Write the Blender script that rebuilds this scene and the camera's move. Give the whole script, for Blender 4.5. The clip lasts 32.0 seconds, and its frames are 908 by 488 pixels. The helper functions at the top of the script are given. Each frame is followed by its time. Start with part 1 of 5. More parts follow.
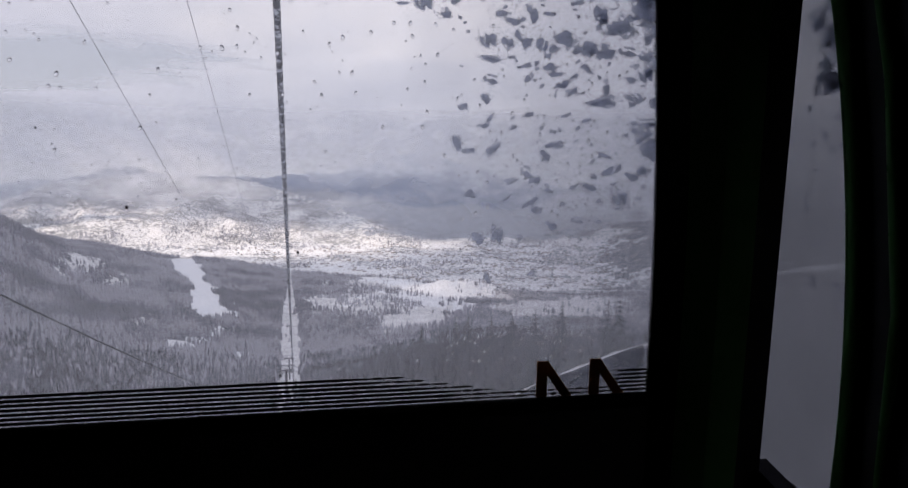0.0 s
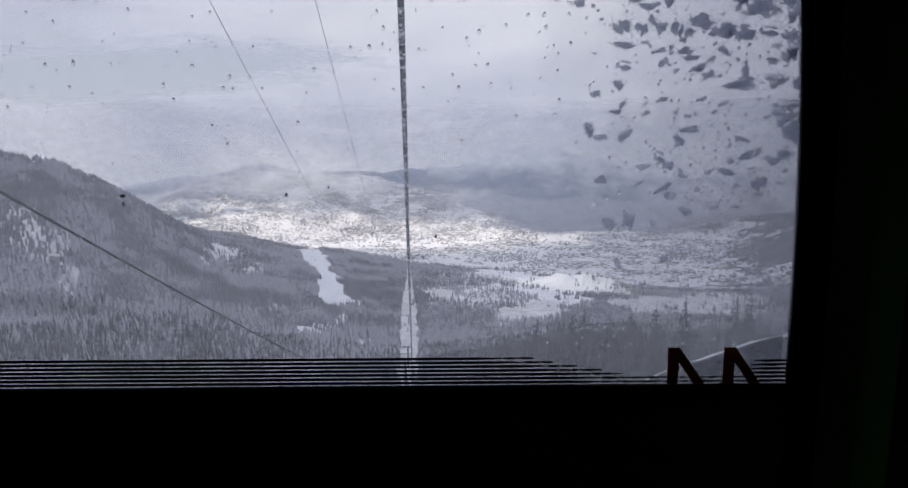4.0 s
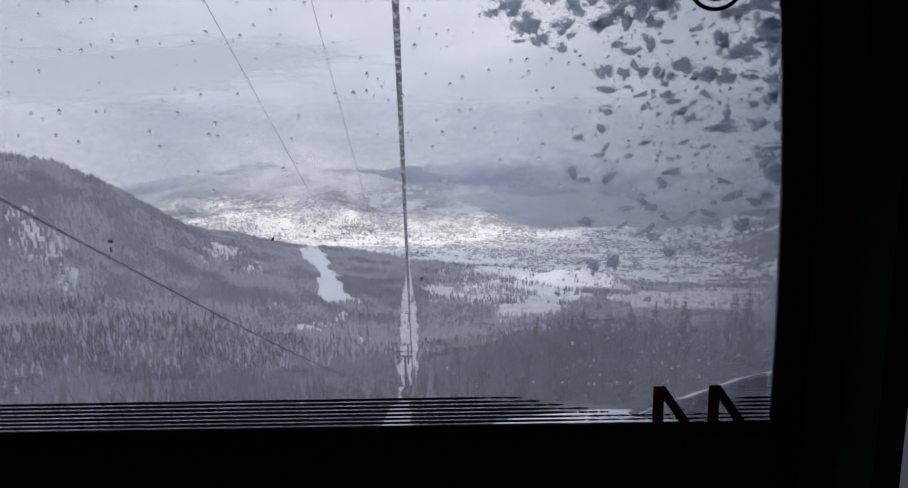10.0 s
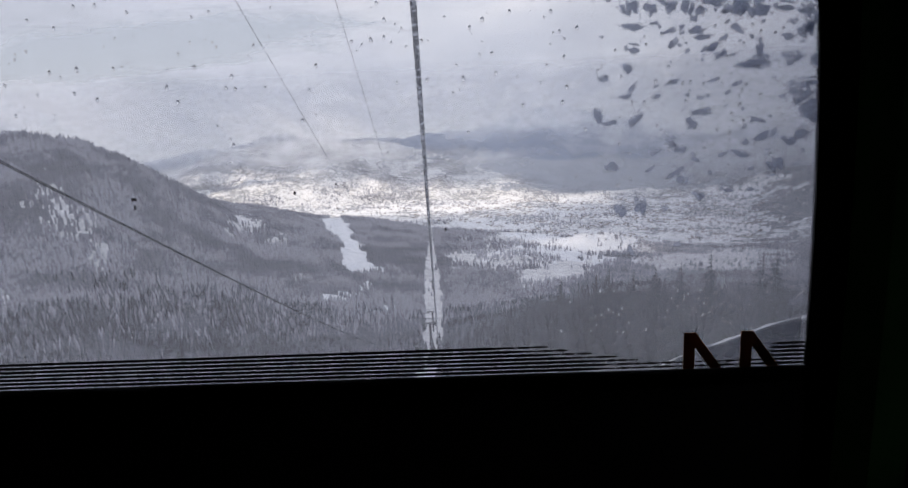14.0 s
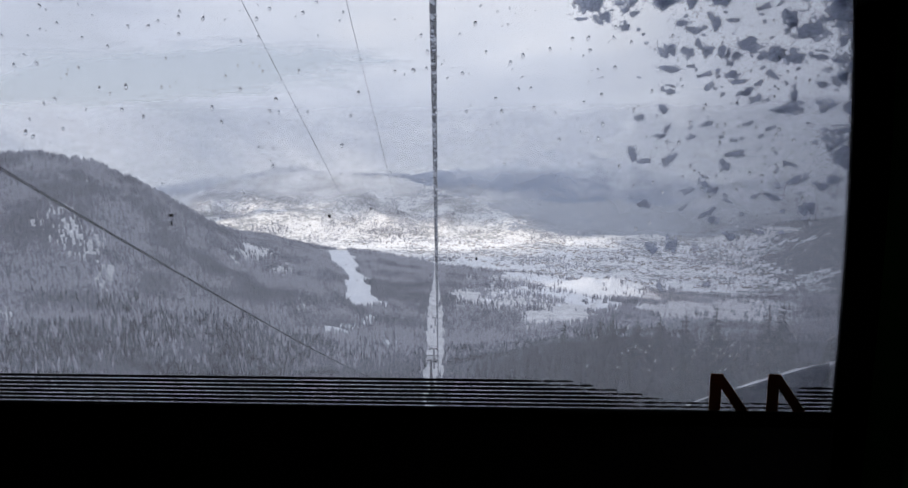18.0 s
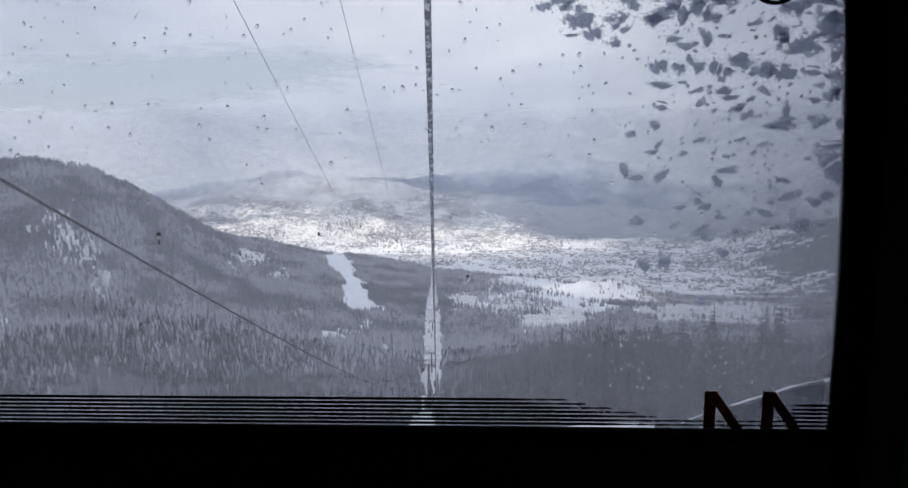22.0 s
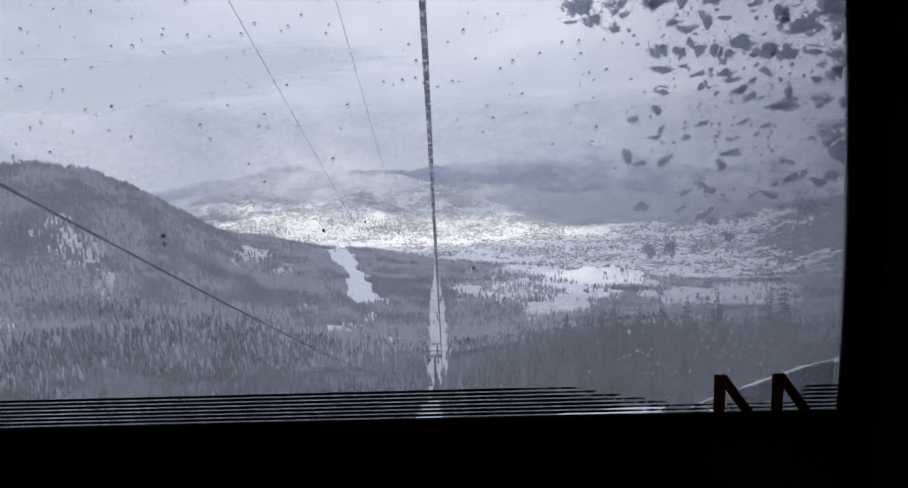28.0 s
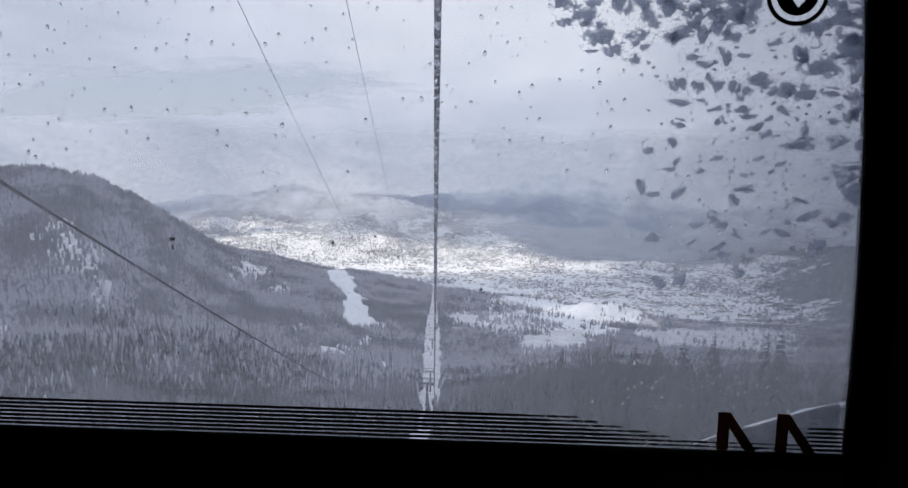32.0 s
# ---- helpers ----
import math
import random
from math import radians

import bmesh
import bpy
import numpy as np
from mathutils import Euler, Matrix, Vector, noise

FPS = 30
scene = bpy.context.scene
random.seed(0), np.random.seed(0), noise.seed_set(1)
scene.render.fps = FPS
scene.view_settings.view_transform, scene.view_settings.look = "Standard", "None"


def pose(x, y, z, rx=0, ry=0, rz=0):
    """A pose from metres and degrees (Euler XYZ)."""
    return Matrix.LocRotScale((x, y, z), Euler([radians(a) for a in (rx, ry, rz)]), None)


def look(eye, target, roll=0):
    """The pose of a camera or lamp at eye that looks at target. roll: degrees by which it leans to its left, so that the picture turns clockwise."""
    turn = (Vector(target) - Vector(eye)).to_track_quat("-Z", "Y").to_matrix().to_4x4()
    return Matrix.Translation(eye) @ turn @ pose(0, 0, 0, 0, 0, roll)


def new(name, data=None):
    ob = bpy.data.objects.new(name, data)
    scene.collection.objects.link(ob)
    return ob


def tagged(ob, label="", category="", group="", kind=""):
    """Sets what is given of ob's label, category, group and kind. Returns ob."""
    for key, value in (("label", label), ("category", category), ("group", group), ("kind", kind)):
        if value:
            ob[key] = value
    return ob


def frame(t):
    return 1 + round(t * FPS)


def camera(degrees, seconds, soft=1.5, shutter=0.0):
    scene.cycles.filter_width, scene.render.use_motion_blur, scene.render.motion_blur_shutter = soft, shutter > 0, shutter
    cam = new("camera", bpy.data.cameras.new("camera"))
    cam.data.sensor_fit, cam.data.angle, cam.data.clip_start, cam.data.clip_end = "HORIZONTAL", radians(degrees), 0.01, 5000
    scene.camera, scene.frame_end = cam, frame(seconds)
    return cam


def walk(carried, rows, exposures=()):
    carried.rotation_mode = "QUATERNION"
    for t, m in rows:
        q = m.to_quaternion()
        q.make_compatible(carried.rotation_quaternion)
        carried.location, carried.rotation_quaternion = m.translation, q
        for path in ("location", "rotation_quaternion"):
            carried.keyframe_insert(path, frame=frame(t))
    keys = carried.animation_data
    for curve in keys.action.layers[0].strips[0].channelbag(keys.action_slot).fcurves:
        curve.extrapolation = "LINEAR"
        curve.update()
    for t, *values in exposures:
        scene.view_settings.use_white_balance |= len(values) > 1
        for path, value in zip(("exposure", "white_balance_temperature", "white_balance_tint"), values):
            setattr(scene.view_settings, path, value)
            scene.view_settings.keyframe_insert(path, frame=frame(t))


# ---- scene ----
# exposure and white balance: seconds, stops, kelvin, tint
EXPO = [(0.0, -0.16, 7170, 19), (1.0, -0.02, 7470, 17), (2.0, -0.20, 6950, 16), (3.0, -0.20, 6850, 15), (9.0, -0.20, 6820, 14), (12.0, -0.14, 6870, 14), (13.0, -0.10, 7120, 15), (16.0, -0.12, 6770, 12), (32.0, -0.12, 6670, 11)]
# camera held by hand inside a lift cabin: seconds, x, y, z and the three turns in degrees
cam = camera(70.4, 32.0, soft=1.4)
PATH = [
    (0.0, 0.084, 0.070, 0.011, 81.03, -0.77, -9.99),
    (0.5, 0.086, 0.067, 0.013, 79.95, 0.50, -9.50),
    (1.0, 0.088, 0.064, 0.013, 80.18, 1.46, -8.90),
    (1.5, 0.061, 0.051, 0.006, 83.03, 1.60, -2.77),
    (2.0, 0.073, 0.026, 0.018, 84.84, 3.83, -2.68),
    (2.5, 0.071, 0.028, 0.007, 84.21, 3.15, -1.09),
    (3.0, 0.076, 0.039, -0.019, 81.31, 1.64, -1.94),
    (3.5, 0.064, 0.035, 0.003, 80.51, 0.71, -0.78),
    (5.5, 0.018, 0.008, 0.006, 79.98, 1.18, 3.02),
    (6.0, -0.005, -0.005, 0.019, 79.90, -1.52, 4.30),
    (6.5, -0.001, -0.009, 0.024, 81.60, 0.85, 4.35),
    (7.0, 0.006, -0.016, -0.007, 79.59, 3.36, 4.20),
    (7.5, 0.008, -0.013, -0.016, 79.35, 3.62, 5.08),
    (8.0, 0.014, -0.012, -0.035, 79.19, 1.56, 2.56),
    (8.5, 0.041, 0.008, -0.004, 79.74, 0.51, 1.28),
    (9.0, 0.073, 0.019, 0.080, 81.32, 0.86, -0.38),
    (9.5, 0.071, 0.028, 0.100, 78.91, 0.14, 0.57),
    (10.0, 0.078, 0.035, 0.081, 80.10, 1.02, 0.08),
    (10.5, 0.073, 0.020, 0.074, 80.48, 0.98, -0.54),
    (11.0, 0.061, 0.015, 0.072, 81.02, 0.27, 0.07),
    (11.5, 0.062, 0.010, 0.077, 81.04, 0.96, -0.37),
    (12.0, 0.064, 0.014, 0.084, 80.05, 1.17, 0.80),
    (12.5, 0.057, 0.029, 0.084, 77.23, 2.42, 1.33),
    (13.0, 0.065, 0.043, 0.071, 76.57, 1.91, 2.42),
    (13.5, 0.074, 0.045, 0.062, 76.94, 2.97, 1.39),
    (15.5, 0.058, 0.047, 0.013, 78.54, 1.67, 3.25),
    (16.0, 0.045, 0.034, 0.049, 80.19, 0.51, -0.47),
    (16.5, 0.040, 0.029, 0.063, 79.24, 0.53, -0.75),
    (17.0, 0.029, 0.027, 0.059, 79.96, -0.12, 0.88),
    (17.5, 0.032, 0.028, 0.043, 81.35, 0.18, 1.44),
    (18.0, 0.031, 0.032, 0.038, 80.59, 0.32, 2.72),
    (18.5, 0.033, 0.034, 0.040, 79.64, 0.33, 2.64),
    (19.0, 0.035, 0.054, 0.038, 76.90, 1.28, 6.24),
    (19.5, 0.038, 0.045, 0.043, 80.15, -0.29, 1.50),
    (20.0, 0.039, 0.038, 0.042, 81.11, -0.59, 0.35),
    (20.5, 0.041, 0.048, 0.027, 80.86, -0.84, 1.97),
    (21.0, 0.041, 0.042, 0.032, 81.95, -1.23, 1.20),
    (21.5, 0.035, 0.043, 0.045, 82.46, -0.57, 1.67),
    (22.0, 0.041, 0.047, 0.059, 80.94, 0.57, 2.42),
    (22.5, 0.042, 0.052, 0.067, 80.05, 0.31, 2.52),
    (23.0, 0.035, 0.054, 0.061, 80.97, 3.15, 3.81),
    (23.5, 0.040, 0.052, 0.045, 80.21, 3.14, 3.62),
    (24.0, 0.038, 0.055, 0.024, 78.71, 1.14, 1.56),
    (24.5, 0.036, 0.056, 0.013, 80.15, 1.69, 3.35),
    (25.0, 0.033, 0.053, 0.013, 82.33, 1.88, 4.29),
    (25.5, 0.030, 0.049, 0.028, 81.33, 3.38, 2.68),
    (27.5, 0.041, 0.048, 0.061, 80.63, 2.67, 2.16),
    (28.0, 0.036, 0.048, 0.062, 80.08, 2.48, 2.29),
    (28.5, 0.035, 0.052, 0.065, 79.48, 1.55, 2.28),
    (29.0, 0.033, 0.055, 0.052, 79.40, 1.07, 1.30),
    (29.5, 0.028, 0.058, 0.029, 80.47, 0.56, 2.75),
    (30.0, 0.030, 0.059, 0.024, 80.42, 0.84, 2.68),
    (30.5, 0.032, 0.056, 0.032, 80.82, 0.73, 2.29),
    (31.0, 0.028, 0.058, 0.038, 81.02, -0.17, 1.99),
    (31.5, 0.029, 0.052, 0.038, 81.70, 0.03, 1.68),
    (32.0, 0.020, 0.049, 0.048, 82.58, -0.84, 2.80),
]
walk(cam, [(t, pose(*row)) for t, *row in PATH], exposures=EXPO)

# ---------------------------------------------------------------- world and sun
SUN_AZ, SUN_EL = -115.0, 36.0     # degrees, clockwise from straight ahead (+y)
world = bpy.data.worlds.new("winter_sky")
scene.world = world
world.use_nodes = True
wn, wl = world.node_tree.nodes, world.node_tree.links
sky = wn.new("ShaderNodeTexSky")
sky.sky_type, sky.sun_disc = "NISHITA", False
sky.sun_elevation, sky.sun_rotation = radians(SUN_EL), radians(SUN_AZ)
sky.air_density, sky.dust_density = 1.0, 0.5
veil = wn.new("ShaderNodeMix")                      # thin high cloud over the blue
veil.data_type = "RGBA"
veil.inputs["Factor"].default_value = 0.88
wl.new(sky.outputs[0], veil.inputs[6])
veil.inputs[7].default_value = (5.0, 5.7, 6.9, 1)
wl.new(veil.outputs[2], wn["Background"].inputs[0])
wn["Background"].inputs[1].default_value = 0.12

sun_way = Vector((math.sin(radians(SUN_AZ)) * math.cos(radians(SUN_EL)),
                  math.cos(radians(SUN_AZ)) * math.cos(radians(SUN_EL)), math.sin(radians(SUN_EL))))
sun_data = bpy.data.lights.new("sun", "SUN")
sun_data.energy, sun_data.angle, sun_data.color = 5.0, radians(0.6), (1.0, 0.91, 0.77)
sun = new("sun", sun_data)
sun.matrix_world = look(sun_way * 900, (0, 0, 0))


# ---------------------------------------------------------------- materials
def material(name):
    m = bpy.data.materials.new(name)
    m.use_nodes = True
    nt = m.node_tree
    return m, nt.nodes, nt.links, nt.nodes["Principled BSDF"]


def texco(n, l, scale=(1, 1, 1)):
    tc = n.new("ShaderNodeTexCoord")
    mp = n.new("ShaderNodeMapping")
    mp.inputs["Scale"].default_value = scale
    l.new(tc.outputs["Object"], mp.inputs[0])
    return mp.outputs[0]


def noise_node(n, l, co, scale, detail=4.0, rough=0.6):
    t = n.new("ShaderNodeTexNoise")
    t.inputs["Scale"].default_value, t.inputs["Detail"].default_value = scale, detail
    t.inputs["Roughness"].default_value = rough
    l.new(co, t.inputs["Vector"])
    return t.outputs["Fac"]


def ramp(n, l, fac, *stops):
    r = n.new("ShaderNodeValToRGB")
    el = r.color_ramp.elements
    while len(el) < len(stops):
        el.new(0.5)
    for e, (p, c) in zip(el, stops):
        e.position = p
        e.color = (*c, 1) if len(c) == 3 else c
    l.new(fac, r.inputs[0])
    return r.outputs[0]


def maths(n, l, op, a, b=None, clamp=False):
    m = n.new("ShaderNodeMath")
    m.operation, m.use_clamp = op, clamp
    for i, v in enumerate((a, b)):
        if v is None:
            continue
        if isinstance(v, (int, float)):
            m.inputs[i].default_value = v
        else:
            l.new(v, m.inputs[i])
    return m.outputs[0]


def mixed(n, l, fac, a, b):
    m = n.new("ShaderNodeMix")
    m.data_type = "RGBA"
    if isinstance(fac, (int, float)):
        m.inputs["Factor"].default_value = fac
    else:
        l.new(fac, m.inputs["Factor"])
    for key, v in (("A", a), ("B", b)):
        s = [i for i in m.inputs if i.name == key and i.type == "RGBA"][0]
        if isinstance(v, tuple):
            s.default_value = (*v, 1)
        else:
            l.new(v, s)
    return [o for o in m.outputs if o.type == "RGBA"][0]


def bumped(n, l, p, height, strength, distance):
    b = n.new("ShaderNodeBump")
    b.inputs["Strength"].default_value, b.inputs["Distance"].default_value = strength, distance
    l.new(height, b.inputs["Height"])
    l.new(b.outputs[0], p.inputs["Normal"])


def worn(name, a, b, scale, rough=0.5, metal=0.0, bump=0.3, depth=0.002, fine=6.0, spec=0.5):
    """A surface of two colours in blotches and grain."""
    m, n, l, p = material(name)
    co = texco(n, l)
    big = noise_node(n, l, co, scale)
    small = noise_node(n, l, co, scale * fine, 6)
    both = maths(n, l, "ADD", maths(n, l, "MULTIPLY", big, 0.6), maths(n, l, "MULTIPLY", small, 0.4))
    l.new(ramp(n, l, both, (0.35, a), (0.65, b)), p.inputs["Base Color"])
    l.new(ramp(n, l, small, (0.3, (rough - 0.1,) * 3), (0.7, (min(rough + 0.12, 1),) * 3)), p.inputs["Roughness"])
    p.inputs["Metallic"].default_value = metal
    p.inputs["Specular IOR Level"].default_value = spec
    bumped(n, l, p, small, bump, depth)
    return m


M_BLACK = worn("black_plastic", (0.020, 0.020, 0.024), (0.032, 0.032, 0.038), 8, 0.55, 0, 0.3, 0.001, 30, spec=0.08)
M_RUBBER = worn("black_rubber_seal", (0.005, 0.005, 0.006), (0.009, 0.009, 0.010), 20, 0.8, spec=0.02)
M_GREEN = worn("dark_green_paint", (0.024, 0.090, 0.023), (0.034, 0.122, 0.032), 6, 0.35, 0, 0.1, spec=0.08)
M_SEAT = worn("dark_seat_fabric", (0.012, 0.012, 0.016), (0.022, 0.022, 0.028), 40, 0.9)
M_PRINT = worn("black_printed_line", (0.012, 0.010, 0.012), (0.02, 0.016, 0.018), 60, 0.6, spec=0.08)
M_STICKER = worn("brown_orange_sticker", (0.22, 0.075, 0.025), (0.32, 0.12, 0.04), 40, 0.6)
def see_through(m, colour, amount):
    """Lets some light through a thin printed film."""
    n, l = m.node_tree.nodes, m.node_tree.links
    thru, mx = n.new("ShaderNodeBsdfTranslucent"), n.new("ShaderNodeMixShader")
    thru.inputs[0].default_value = (*colour, 1)
    mx.inputs[0].default_value = amount
    l.new(n["Principled BSDF"].outputs[0], mx.inputs[1])
    l.new(thru.outputs[0], mx.inputs[2])
    l.new(mx.outputs[0], n["Material Output"].inputs[0])


see_through(M_STICKER, (0.22, 0.085, 0.03), 0.35)
M_STICKER_BLACK = worn("black_sticker", (0.012, 0.012, 0.014), (0.02, 0.02, 0.022), 60, 0.5)
M_STICKER_WHITE = worn("white_sticker", (0.55, 0.56, 0.6), (0.7, 0.71, 0.74), 60, 0.5)
M_STEEL = worn("grey_galvanised_steel", (0.07, 0.073, 0.085), (0.13, 0.135, 0.155), 1.5, 0.55, 0.2, 0.2, 0.003)
M_COLUMN = worn("dark_weathered_steel", (0.035, 0.035, 0.046), (0.07, 0.07, 0.088), 0.8, 0.6, 0.2, 0.25, 0.004)


def glinting_rope():
    """Dark wire rope; pale patches paint in the glitter of drops on the glass."""
    m, n, l, p = material("dark_steel_rope_glints")
    co = texco(n, l)
    glint = noise_node(n, l, co, 13.0, 3, 0.6)
    wire = noise_node(n, l, co, 70.0, 3)
    s = maths(n, l, "ADD", maths(n, l, "MULTIPLY", glint, 0.8), maths(n, l, "MULTIPLY", wire, 0.2))
    l.new(ramp(n, l, s, (0.46, (0.012, 0.012, 0.016)), (0.52, (0.07, 0.072, 0.085)), (0.57, (0.50, 0.52, 0.57))), p.inputs["Base Color"])
    p.inputs["Roughness"].default_value = 0.7
    p.inputs["Specular IOR Level"].default_value = 0.2
    bumped(n, l, p, s, 0.6, 0.01)
    return m


M_ROPE = glinting_rope()
M_ROPE_DARK = worn("dark_steel_rope", (0.008, 0.008, 0.010), (0.022, 0.022, 0.026), 14, 0.8, 0.0, 0.6, 0.01, spec=0.05)
M_SHELL = worn("grey_cabin_shell", (0.10, 0.11, 0.12), (0.17, 0.18, 0.19), 2, 0.35, 0, 0.1)
M_DARKGLASS = worn("dark_cabin_glass", (0.02, 0.025, 0.03), (0.04, 0.045, 0.05), 2, 0.1, 0, 0.0)
M_BARK = worn("spruce_bark", (0.05, 0.035, 0.025), (0.12, 0.09, 0.07), 3, 0.9, 0, 0.8, 0.02)


def snow_material(name, dark=(0.66, 0.70, 0.78), light=(0.84, 0.86, 0.90), scale=0.05):
    m, n, l, p = material(name)
    co = texco(n, l)
    big = noise_node(n, l, co, scale, 5)
    small = noise_node(n, l, co, scale * 25, 5)
    l.new(ramp(n, l, big, (0.3, dark), (0.7, light)), p.inputs["Base Color"])
    p.inputs["Roughness"].default_value = 0.8
    bumped(n, l, p, small, 0.5, 0.15)
    return m


M_SNOW = snow_material("packed_snow")


def wet_snow(name, lo, hi, melting=False):
    """Wet snow: light soaks through it from behind; melting pats thin out to clear water at the edge."""
    m, n, l, p = material(name)
    co = texco(n, l)
    grain = noise_node(n, l, co, 5.0, 5, 0.7)
    tone = ramp(n, l, grain, (0.34, lo), (0.64, hi))
    p.inputs["Roughness"].default_value = 0.7
    l.new(tone, p.inputs["Base Color"])
    bumped(n, l, p, grain, 0.5, 0.002)
    thru, mx = n.new("ShaderNodeBsdfTranslucent"), n.new("ShaderNodeMixShader")
    l.new(tone, thru.inputs[0])
    mx.inputs[0].default_value = 0.9
    l.new(p.outputs[0], mx.inputs[1])
    l.new(thru.outputs[0], mx.inputs[2])
    if melting:
        at, clear, thin = n.new("ShaderNodeAttribute"), n.new("ShaderNodeBsdfTransparent"), n.new("ShaderNodeMixShader")
        at.attribute_name = "thick"
        rg = n.new("ShaderNodeMapRange")
        rg.interpolation_type = "SMOOTHSTEP"
        rg.inputs["From Min"].default_value, rg.inputs["From Max"].default_value = -0.30, 0.62
        l.new(at.outputs["Fac"], rg.inputs["Value"])
        l.new(rg.outputs[0], thin.inputs[0])
        l.new(clear.outputs[0], thin.inputs[1])
        l.new(mx.outputs[0], thin.inputs[2])
        mx = thin
    l.new(mx.outputs[0], n["Material Output"].inputs[0])
    return m


M_CLUMP = wet_snow("melting_wet_snow", (0.36, 0.39, 0.47), (0.86, 0.88, 0.93), True)
M_SLUSH = wet_snow("grey_slush", (0.06, 0.065, 0.08), (0.17, 0.18, 0.21), True)
M_ICE = wet_snow("icy_snow_edge", (0.93, 0.94, 0.96), (0.98, 0.98, 0.99), True)



def conifer_material(name, lo, hi, scale, tones):
    """Dark needles with snow lying on the upper sides of the boughs."""
    m, n, l, p = material(name)
    co = texco(n, l)
    grain = noise_node(n, l, co, scale, 4, 0.7)
    patch = noise_node(n, l, co, 0.02, 4)
    geo = n.new("ShaderNodeNewGeometry")
    sep = n.new("ShaderNodeSeparateXYZ")
    l.new(geo.outputs["Normal"], sep.inputs[0])
    rnd = geo.outputs["Random Per Island"]
    stand = noise_node(n, l, co, 0.006, 3)
    up = maths(n, l, "MULTIPLY", sep.outputs[2], 0.22)
    tone = maths(n, l, "ADD", maths(n, l, "MULTIPLY", maths(n, l, "SUBTRACT", patch, 0.5), 2.1), maths(n, l, "MULTIPLY", maths(n, l, "SUBTRACT", stand, 0.5), 1.5))
    s = maths(n, l, "ADD", maths(n, l, "ADD", up, maths(n, l, "MULTIPLY", grain, 0.42)),
              maths(n, l, "ADD", maths(n, l, "ADD", tone, 0.48), maths(n, l, "MULTIPLY", rnd, 0.24)))
    l.new(ramp(n, l, s, (lo, tones[0]), ((lo + hi) / 2, tones[1]), (hi, tones[2])),
          p.inputs["Base Color"])
    p.inputs["Roughness"].default_value = 0.85
    return m


# far conifers: tones lifted to paint in aerial haze
M_FOREST_HAZED = conifer_material("snowy_conifers_far_hazed", 0.50, 1.24, 0.12, ((0.155, 0.158, 0.190), (0.212, 0.216, 0.256), (0.37, 0.378, 0.435)))
# near conifers: the same trees in darker tones, without the painted haze
M_FOREST_NEAR = conifer_material("snowy_conifers_near_dark", 0.60, 1.40, 0.8, ((0.056, 0.058, 0.073), (0.078, 0.081, 0.101), (0.170, 0.176, 0.213)))
M_SPRUCE = conifer_material("snowy_spruce_needles", 0.80, 1.60, 1.6, ((0.052, 0.058, 0.068), (0.080, 0.086, 0.102), (0.17, 0.18, 0.215)))


def wooded_snow(name, bare, dark=(0.07, 0.08, 0.09), snow=(0.80, 0.82, 0.86)):
    """Far snowy slope speckled with trees."""
    m, n, l, p = material(name)
    co = texco(n, l)
    vor = n.new("ShaderNodeTexVoronoi")
    vor.inputs["Scale"].default_value = 0.06
    l.new(co, vor.inputs["Vector"])
    fields = noise_node(n, l, co, 0.0045, 8, 0.72)
    grain = noise_node(n, l, co, 0.03, 4, 0.7)
    s = maths(n, l, "ADD", maths(n, l, "MULTIPLY", vor.outputs["Distance"], 0.35),
              maths(n, l, "ADD", maths(n, l, "MULTIPLY", fields, 1.1), maths(n, l, "MULTIPLY", grain, 0.55)))
    l.new(ramp(n, l, s, (bare, dark), (bare + 0.10, tuple(0.72 * a + 0.28 * b for a, b in zip(dark, snow))), (bare + 0.26, snow)),
          p.inputs["Base Color"])
    p.inputs["Roughness"].default_value = 0.9
    bumped(n, l, p, grain, 0.8, 6.0)
    return m


# forest floor: brush and snow, toned down for the shade between trees
M_FLOOR = worn("forest_floor_brush_snow_shade", (0.130, 0.133, 0.160), (0.265, 0.271, 0.313), 0.05, 0.95, 0, 0.6, 0.3)
# darker copy for close ground, with the canopy's shade in its colour
M_FLOOR_SHADED = worn("forest_floor_close_shaded", (0.055, 0.057, 0.070), (0.135, 0.139, 0.165), 0.06, 0.95, 0, 0.6, 0.3)
M_GLADE = worn("brushy_snow_in_glades", (0.40, 0.41, 0.44), (0.78, 0.79, 0.83), 0.05, 0.9, 0, 0.6, 0.3)
# far hill and mountain: distance haze painted in as paler, bluer tree tones
M_FARHILL = wooded_snow("far_wooded_snow_slope", 0.88, (0.34, 0.35, 0.36), (0.78, 0.79, 0.81))
M_MOUNTAIN = wooded_snow("far_forest_mountain_haze_blue", 1.12, (0.19, 0.24, 0.345), (0.60, 0.64, 0.70))
# dark woods with the cloud shadow painted into the colour
M_SHADE = wooded_snow("wooded_slope_painted_shade", 1.04, (0.17, 0.18, 0.205), (0.52, 0.54, 0.58))
# east slope: haze put into the colour as pale, low-contrast tones
M_EAST = wooded_snow("wooded_slope_haze_pale", 1.03, (0.36, 0.39, 0.445), (0.64, 0.665, 0.71))
M_VALLEY = wooded_snow("snowy_valley_fields", 0.82, (0.20, 0.215, 0.24))
M_HOUSE = worn("house_walls", (0.27, 0.235, 0.22), (0.50, 0.46, 0.43), 0.02, 0.8)
M_ROOF = snow_material("snowy_roof")


